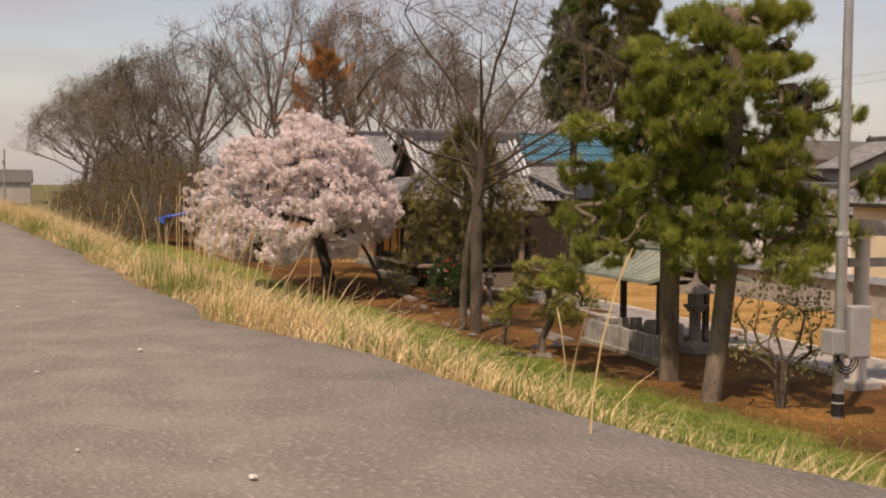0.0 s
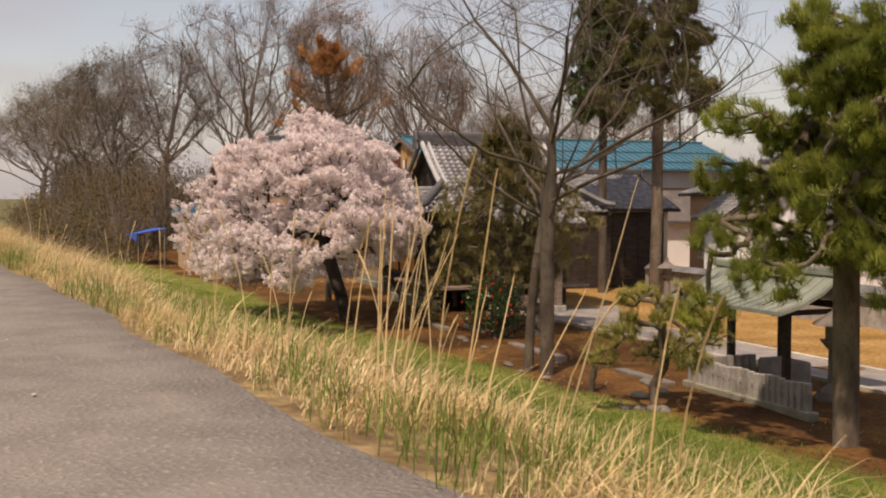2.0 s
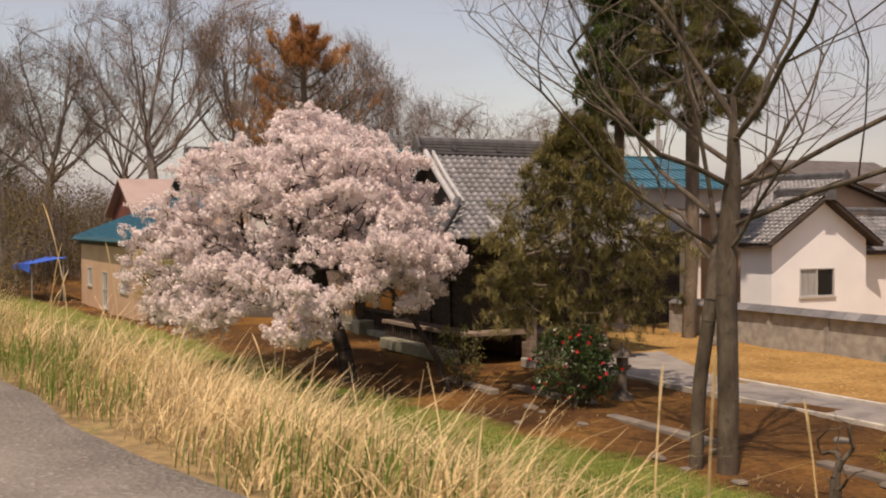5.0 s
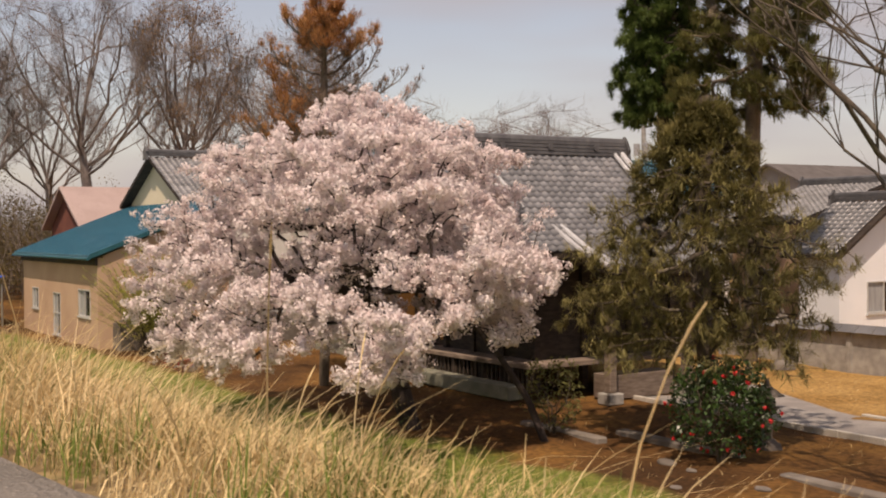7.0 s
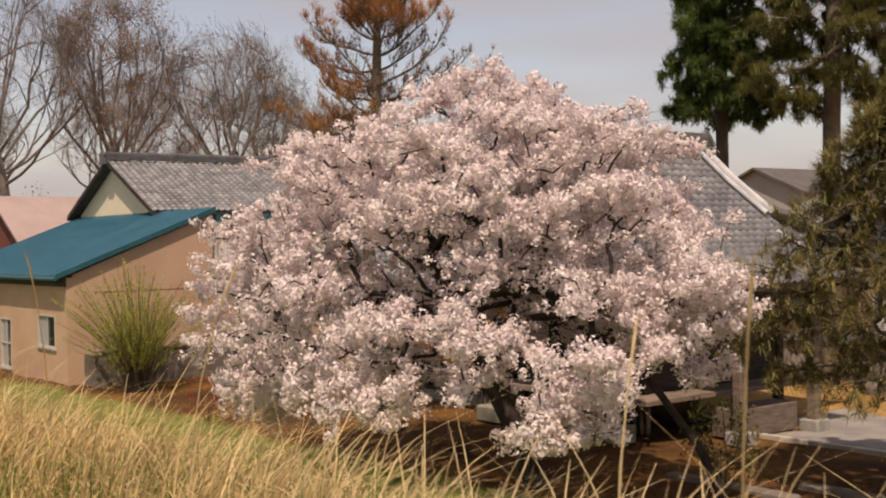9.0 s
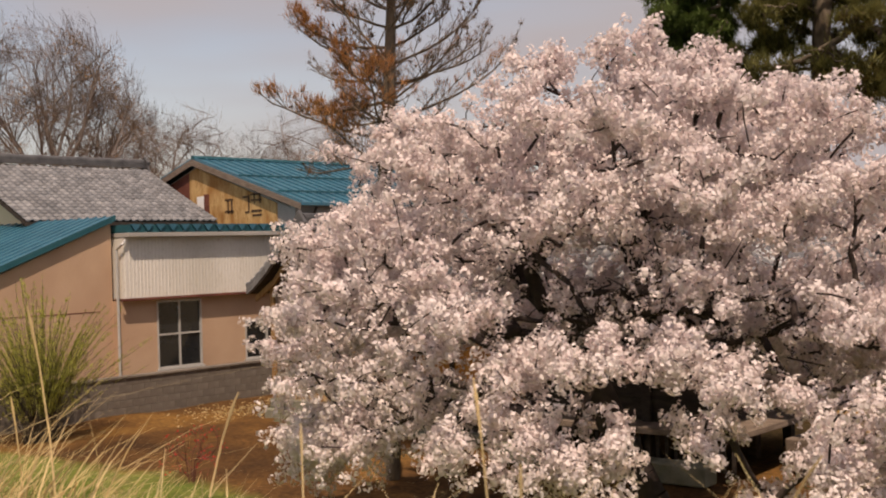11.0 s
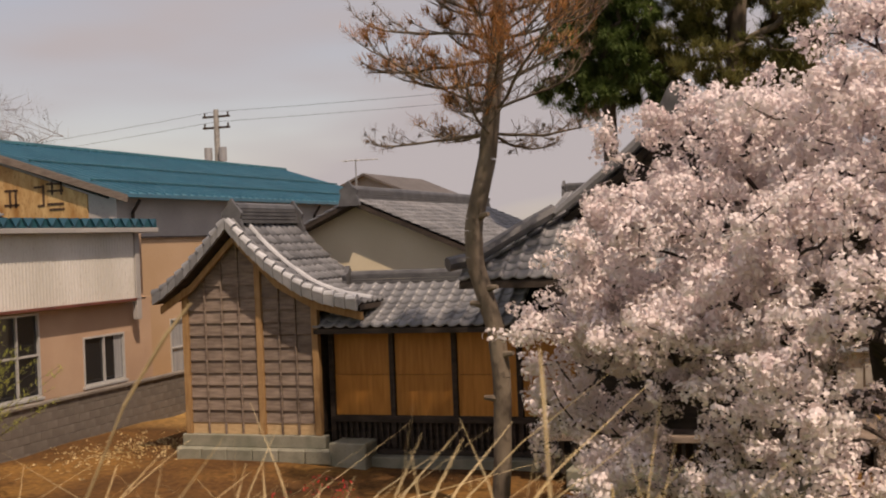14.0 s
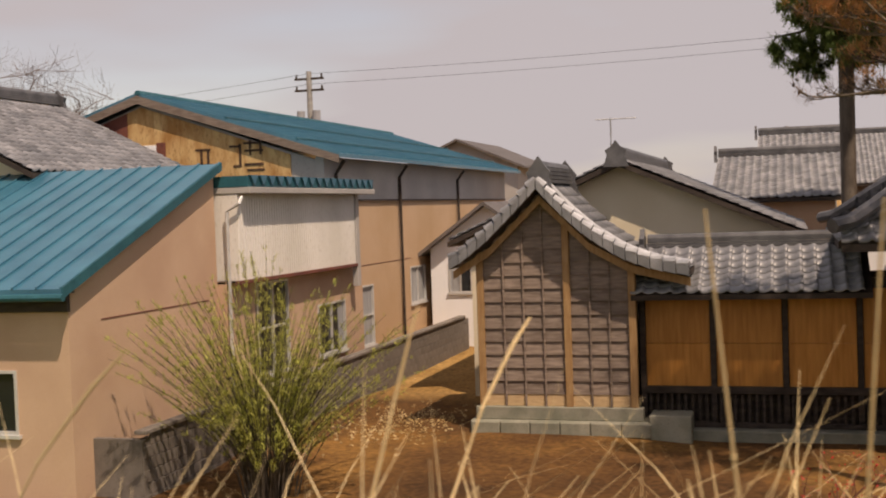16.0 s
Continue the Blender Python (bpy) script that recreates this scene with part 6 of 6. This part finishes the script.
# ---- the yard's furniture ----
def block_wall():
    t = tagged(new("block_wall"), "low stained concrete block wall with a cap", "wall", kind="structure")
    x, y0 = -26.4, 13.85
    slab("core", x - 0.11, x - 0.01, y0, 33.6, -0.6, 0.72, M["concrete"], t, 0)
    slab("core", -27.3, x, y0 - 0.02, y0 + 0.1, -0.6, 0.72, M["concrete"], t, 0)
    bm = box(bmesh.new(), 0, 0.02, 0, 0.39, 0, 0.19, 0.006)
    proto = part("block", bm, M["concrete"], t)
    proto.location = (x - 0.01, y0 + 0.01, -0.4)
    for row in range(6):
        for col in range(48):
            if row == col == 0:
                continue
            ob = under(new("block", proto.data), t)
            ob.location = (x - 0.01, y0 + 0.01 + col * 0.4 + (0.2 if row % 2 else 0), -0.4 + row * 0.2)
    for k in range(32):
        y = y0 + k * 0.6
        slab("cap", x - 0.16, x + 0.06, y, y + 0.59, 0.79, 0.86, M["concrete"], t, 0.01)


def stone_fence():
    t = thing("stone_fence", "low fence of square pale stone posts", "fence", (12, 18.6, -0.5))
    for k in range(21):
        x = 9.7 + k * 0.215
        bm = box(bmesh.new(), x - 0.07, x + 0.07, 18.52, 18.66, -0.5, 0.2 + 0.02 * math.sin(k * 5.1), 0.012)
        bmesh.ops.translate(bm, verts=[v for v in bm.verts if v.co.z > 0], vec=(0.015 * math.sin(k * 2.7), 0, 0))
        part("post", bm, M["palestone"], t)
    for k in range(8):
        y = 18.8 + k * 0.215
        part("post", box(bmesh.new(), 9.63, 9.77, y - 0.07, y + 0.07, -0.5, 0.2, 0.012), M["palestone"], t)
    slab("rail", 9.6, 14.1, 18.55, 18.63, -0.1, 0.0, M["palestone"], t)
    slab("base", 9.5, 14.2, 18.45, 18.73, -0.55, -0.36, M["stone"], t, 0.02)


def pavilion():
    t = thing("water_pavilion", "open timber water pavilion with a green-grey roof", "pavilion", (10.3, 20.8, -0.5))
    for x, y in ((9.26, 20.0), (11.3, 20.1), (9.26, 21.5), (11.3, 21.6)):
        slab("post", x - 0.08, x + 0.08, y - 0.08, y + 0.08, -0.45, 1.6, M["darkwood"], t)
        slab("post_stone", x - 0.16, x + 0.16, y - 0.16, y + 0.16, -0.55, -0.4, M["palestone"], t, 0.02)
    for y in (20.05, 21.55):
        slab("beam", 8.9, 11.7, y - 0.06, y + 0.06, 1.42, 1.58, M["darkwood"], t)
    for x in (9.26, 11.3):
        slab("beam", x - 0.06, x + 0.06, 19.7, 21.9, 1.3, 1.42, M["darkwood"], t)
    curve = [(0, 0), (0.6, 0.16), (1.15, 0.42), (1.65, 0.78)]
    for s, e in ((1, (7.5, 19.15, 1.5)), (-1, (12.3, 22.45, 1.5))):
        U, R, E = Vector((s, 0, 0)), Vector((0, s, 0)), Vector(e)
        deck(t, e, U, R, 4.8, curve, 0.09, M["verdigris"], "roof")
        for k in range(14):
            p = E + U * (0.05 + k * 0.36)
            bars("batten_seam", [p + R * r + Vector((0, 0, h + 0.01)) for r, h in curve], M["verdigris"], t, 0.018, 5)
    slab("ridge", 7.4, 12.4, 20.66, 20.94, 2.24, 2.42, M["verdigris"], t, 0.03)
    slab("water_basin", 9.7, 10.9, 20.45, 21.15, -0.5, 0.12, M["palestone"], t, 0.05, "pale stone water basin")


def lantern(x, y, z, s, group="stone lanterns"):
    t = thing("stone_lantern", "weathered grey stone garden lantern", "lantern", (x, y, z), group)
    def ring(name, r0, r1, z0, z1, n=6):
        bm = bmesh.new()
        bmesh.ops.create_cone(bm, cap_ends=True, segments=n, radius1=r0 * s, radius2=r1 * s, depth=(z1 - z0) * s, matrix=Matrix.Translation((x, y, z + (z0 + z1) / 2 * s)))
        part(name, bm, M["concrete"], t)
    ring("base", 0.42, 0.36, 0, 0.18)
    ring("foot", 0.3, 0.2, 0.18, 0.3)
    ring("shaft", 0.15, 0.14, 0.3, 1.0, 10)
    ring("platform", 0.2, 0.34, 1.0, 1.16)
    ring("fire_box", 0.22, 0.22, 1.16, 1.46)
    ring("roof", 0.5, 0.12, 1.46, 1.72)
    ring("finial", 0.1, 0.03, 1.72, 1.92, 8)


def torii():
    t = thing("torii_gate", "pale stone shrine gate over the path", "gate", (18.45, 23, -0.5))
    for y in (21.3, 25.0):
        part("pillar", tube(bmesh.new(), [(18.45, y, -0.4), (18.45, y, 1.2), (18.45, y + (0.05 if y < 23 else -0.05), 2.95)], [0.19, 0.18, 0.16], 16), M["kerb"], t)
        slab("pillar_base", 18.05, 18.85, y - 0.4, y + 0.4, -0.6, -0.32, M["palestone"], t, 0.03)
    for z0, z1, w, e in ((2.95, 3.14, 0.16, 1.4), (3.14, 3.32, 0.22, 1.6)):
        bm = bmesh.new()
        pts = [(18.45 - w, 21.3 - e, z0 + 0.14), (18.45 - w, 23.15, z0), (18.45 - w, 25 + e, z0 + 0.14), (18.45 - w, 25 + e, z1 + 0.14), (18.45 - w, 23.15, z1), (18.45 - w, 21.3 - e, z1 + 0.14)]
        prism(bm, pts, (2 * w, 0, 0))
        part("lintel" if w < 0.2 else "top_beam", bm, M["palestone"], t)
    slab("tie_beam", 18.35, 18.55, 20.9, 25.4, 2.3, 2.5, M["palestone"], t)
    slab("centre_tablet", 18.38, 18.52, 23.0, 23.3, 2.5, 2.95, M["palestone"], t)


def power_pole():
    x, y = 21.4, 18.5
    t = thing("steel_service_pole", "galvanised steel service pole with grey meter boxes", "pole", (x, y, -0.5))
    pole = part("pole", tube(bmesh.new(), [(x, y, -0.6), (x, y, 3), (x, y, 12)], [0.115, 0.11, 0.075], 14), M["steel"], t)
    part("black_sleeve", tube(bmesh.new(), [(x, y, -0.46), (x, y, 0.0)], 0.125, 14), M["black"], pole)
    part("white_band", tube(bmesh.new(), [(x, y, -0.2), (x, y, -0.17)], 0.128, 14), M["frame"], pole)
    part("clamp", tube(bmesh.new(), [(x, y, 3.15), (x, y, 3.23)], 0.135, 14), M["frame"], pole)
    a = slab("meter_box", x - 0.05, x + 0.35, y - 0.42, y - 0.1, 0.82, 1.3, M["greybox"], t, 0.02, "grey metal meter box")
    slab("box_door", x + 0.35, x + 0.365, y - 0.38, y - 0.14, 0.86, 1.26, M["greybox"], a, 0.004)
    b = slab("meter_box", x - 0.1, x + 0.2, y + 0.13, y + 0.6, 0.7, 1.75, M["greybox"], t, 0.02, "tall grey metal switch box")
    slab("box_door", x + 0.2, x + 0.215, y + 0.17, y + 0.56, 0.75, 1.7, M["greybox"], b, 0.004)
    for k in range(3):
        w = 0.14 + 0.07 * k
        part("cable_loop", tube(bmesh.new(), [(x + 0.12, y - 0.25 + 0.1 * k, 0.85)] + [(x + 0.14, y + 0.08 - w * math.cos(f), 0.7 - (0.16 + 0.07 * k) * math.sin(f)) for f in (0.3, 0.9, 1.57, 2.2, 2.8)] + [(x + 0.1, y + 0.25 + 0.05 * k, 0.8)], 0.018, 6), M["black"], t)
    part("conduit", tube(bmesh.new(), [(x + 0.13, y - 0.05, 1.3), (x + 0.12, y - 0.05, 11.5)], 0.025, 6), M["steel"], t)
    slab("bracket", x - 0.03, x + 0.03, y, y + 0.5, 8.4, 8.46, M["steel"], t, 0.005)
    part("insulator", tube(bmesh.new(), [(x, y + 0.48, 8.43), (x, y + 0.48, 8.3)], 0.04, 8), M["frame"], t)


def far_pole(x, y, top, name="utility_pole"):
    t = thing(name, "grey concrete utility pole with transformers", "pole", (x, y, -0.3), "utility poles")
    part("pole", tube(bmesh.new(), [(x, y, -0.4), (x, y, top)], [0.2, 0.13], 10), M["palestone"], t)
    for z in (top - 0.35, top - 0.9):
        slab("cross_arm", x - 0.75, x + 0.75, y - 0.05, y + 0.05, z - 0.05, z + 0.05, M["darkwood"], t, 0.005)
        for dx in (-0.65, 0.0, 0.65):
            part("insulator", tube(bmesh.new(), [(x + dx, y, z + 0.05), (x + dx, y, z + 0.22)], 0.05, 6), M["darkwood"], t)
    for dx in (-0.4, 0.4):
        part("transformer", tube(bmesh.new(), [(x + dx, y - 0.2, top - 2.6), (x + dx, y - 0.2, top - 1.9)], 0.2, 10), M["greybox"], t)


def wire(a, b, sag, n=14, label="dark overhead power line"):
    pts = [Vector(a).lerp(Vector(b), k / n) - Vector((0, 0, sag * 4 * (k / n) * (1 - k / n))) for k in range(n + 1)]
    tagged(part("overhead_line", tube(bmesh.new(), pts, 0.008, 4), M["black"]), label, "power line", group="overhead lines")


def tv_aerial():
    x, y, z = -20.35, 24.8, 5.5
    t = thing("tv_aerial", "metal roof aerial on the cream house", "aerial", (x, y, z))
    part("mast", tube(bmesh.new(), [(x, y, z - 0.2), (x, y, z + 0.75)], 0.018, 6), M["steel"], t)
    part("boom", tube(bmesh.new(), [(x - 0.35, y, z + 0.72), (x + 0.6, y, z + 0.72)], 0.014, 6), M["frame"], t)
    for k in range(7):
        xx = x - 0.32 + k * 0.14
        part("rod", tube(bmesh.new(), [(xx, y - 0.2, z + 0.72), (xx, y + 0.2, z + 0.72)], 0.007, 5), M["frame"], t)


def garden_wall():
    t = tagged(new("garden_wall"), "grey plastered garden wall with a tile coping", "wall", kind="structure")
    slab("wall", -14, 24, 31.4, 31.6, -0.6, 0.75, M["palestone"], t, 0)
    for k in range(14):
        x = -14 + k * 2.72
        slab("pilaster", x - 0.1, x + 0.1, 31.34, 31.4, -0.6, 0.75, M["palestone"], t, 0.005)
    for k in range(60):
        x = -14 + k * 0.64
        part("coping_tile", prism(bmesh.new(), [(x, 31.2, 0.75), (x, 31.8, 0.75), (x, 31.5, 0.98)], (0.62, 0, 0)), M["tile"], t)


def path():
    z = -0.47
    xs = np.arange(-9, 30, 0.7)
    v = []
    for x in xs:
        wide = 2.2 + max(0, (-3 - x)) * 0.45
        v += [(x, 22.1, z), (x, 22.1 + wide, z + 0.02), ]
    idx = np.arange(len(xs) - 1) * 2
    tagged(new("approach_path", mesh_of("approach_path", v, np.stack([idx, idx + 2, idx + 3, idx + 1], 1), M["paving"])), "grey gravel path to the shrine hall", "path", kind="structure")
    t = tagged(new("path_kerb"), "pale concrete kerbstones along the path", "kerb", kind="structure")
    for k in range(62):
        x = -8 + k * 0.61
        slab("kerbstone", x, x + 0.595, 21.98, 22.1, -0.6, -0.39, M["kerb"], t, 0.012)
        if x > -3:
            slab("kerbstone", x, x + 0.595, 24.3, 24.42, -0.6, -0.39, M["kerb"], t, 0.012)


def loose():
    t = thing("tin_bucket", "pale metal bucket by the shrine step", "bucket", (-14.4, 19.6, -0.35))
    bm = bmesh.new()
    bmesh.ops.create_cone(bm, cap_ends=True, segments=16, radius1=0.15, radius2=0.19, depth=0.36, matrix=Matrix.Translation((-14.4, 19.6, -0.14)))
    part("body", bm, M["frame"], t)
    part("rim", tube(bmesh.new(), [(-14.4 + 0.19 * math.cos(a), 19.6 + 0.19 * math.sin(a), 0.04) for a in np.linspace(0, 6.28, 17)], 0.012, 5), M["steel"], t)
    t = thing("blue_tarpaulin", "blue tarpaulin stretched over a low rack", "tarpaulin", (-43.8, 11.8, 0))
    bm = bmesh.new()
    prism(bm, [(-47.5, 11.0, 1.5), (-41.0, 11.0, 1.75), (-41.0, 12.8, 2.05), (-47.5, 12.8, 1.9)], (0, 0, 0.05))
    part("sheet", bm, M["blue"], t)
    bm = bmesh.new()
    prism(bm, [(-47.5, 10.98, 1.15), (-44.5, 10.98, 1.4), (-41.0, 10.98, 1.3), (-41.0, 10.98, 1.78), (-47.5, 10.98, 1.53)], (0, -0.03, 0))
    part("flap", bm, M["blue"], t)
    for x, y in ((-47.3, 11.1), (-41.2, 11.1), (-47.3, 12.7), (-41.2, 12.7)):
        part("rack_leg", tube(bmesh.new(), [(x, y, -0.3), (x, y, 1.7)], 0.04, 6), M["steel"], t)
    rng = random.Random(9)
    for k in range(18):
        x, y = rng.uniform(-3, 14), rng.uniform(15.6, 20.5)
        s = rng.uniform(0.08, 0.24)
        bm = bmesh.new()
        bmesh.ops.create_icosphere(bm, subdivisions=2, radius=s, matrix=Matrix.Translation((x, y, float(height(x, y)) + 0.02)) @ Matrix.Diagonal((1.3, 0.9, 0.45, 1)))
        for v in bm.verts:
            v.co += Vector((noise.noise(v.co * 5), noise.noise(v.co * 5 + Vector((9, 0, 0))), noise.noise(v.co * 6))) * s * 0.25
        tagged(part("garden_stone", bm, M["concrete"]), "rough grey stone lying in the yard", "stone", group="garden stones")
    for x0, x1, y in ((-4.2, -1.2, 18.2), (1.0, 4.5, 17.6), (7.0, 9.5, 18.0), (-6.4, -3.6, 17.2)):
        tagged(slab("edging_stone", x0, x1, y, y + 0.3, -0.6, -0.4, M["concrete"], None, 0.03), "long flat edging stone in the yard", "stone", group="edging stones")
    for k in range(90):
        x = rng.uniform(8, 40)
        y = float(line(x)) + rng.uniform(-1.5, 1.1)
        s = rng.uniform(0.008, 0.02)
        bm = bmesh.new()
        bmesh.ops.create_icosphere(bm, subdivisions=1, radius=s, matrix=Matrix.Translation((x, y, 3.035)) @ Matrix.Diagonal((1.4, 1, 0.5, 1)))
        tagged(part("road_chip", bm, M["kerb"]), "pale stone chip on the asphalt", "stone", group="road chips")
    tagged(slab("flat_concrete", 34.2, 36.0, 9.2, 10.2, 1.5, 1.9, M["kerb"], None, 0.03), "pale concrete block set in the slope", "concrete block")


def litter():
    rng = np.random.default_rng(77)
    n = 420
    x, y = -24.3 + rng.normal(0, 0.7, n), 20.6 + rng.normal(0, 1.0, n)
    v, f = flakes(np.stack([x, y, height(x, y) + 0.015], 1), 3, 0.06, 0.026, rng, squash=0.2)
    tagged(new("leaf_litter", mesh_of("leaf_litter", v, f, M["straw"])), "scattered pale dry litter on the yard soil", "litter", kind="stuff")


litter()
block_wall()
stone_fence()
pavilion()
lantern(12.4, 20.6, -0.5, 1.15)
lantern(-10.0, 30.0, -0.45, 1.0)
lantern(-1.1, 19.6, -0.5, 0.75)
torii()
power_pole()
far_pole(-38.4, 49.6, 11.1)
far_pole(-16.5, 70, 8.5)
far_pole(-180, -4.1, 9.9)
for dz in (0.0, 0.5):
    wire((-38.4, 49.6, 11.0 - dz), (20, 62, 15.0 - dz), 0.8)
    wire((-38.4, 49.6, 11.0 - dz), (-90, 49, 8.6 - dz), 0.6)
tv_aerial()
garden_wall()
path()
loose()
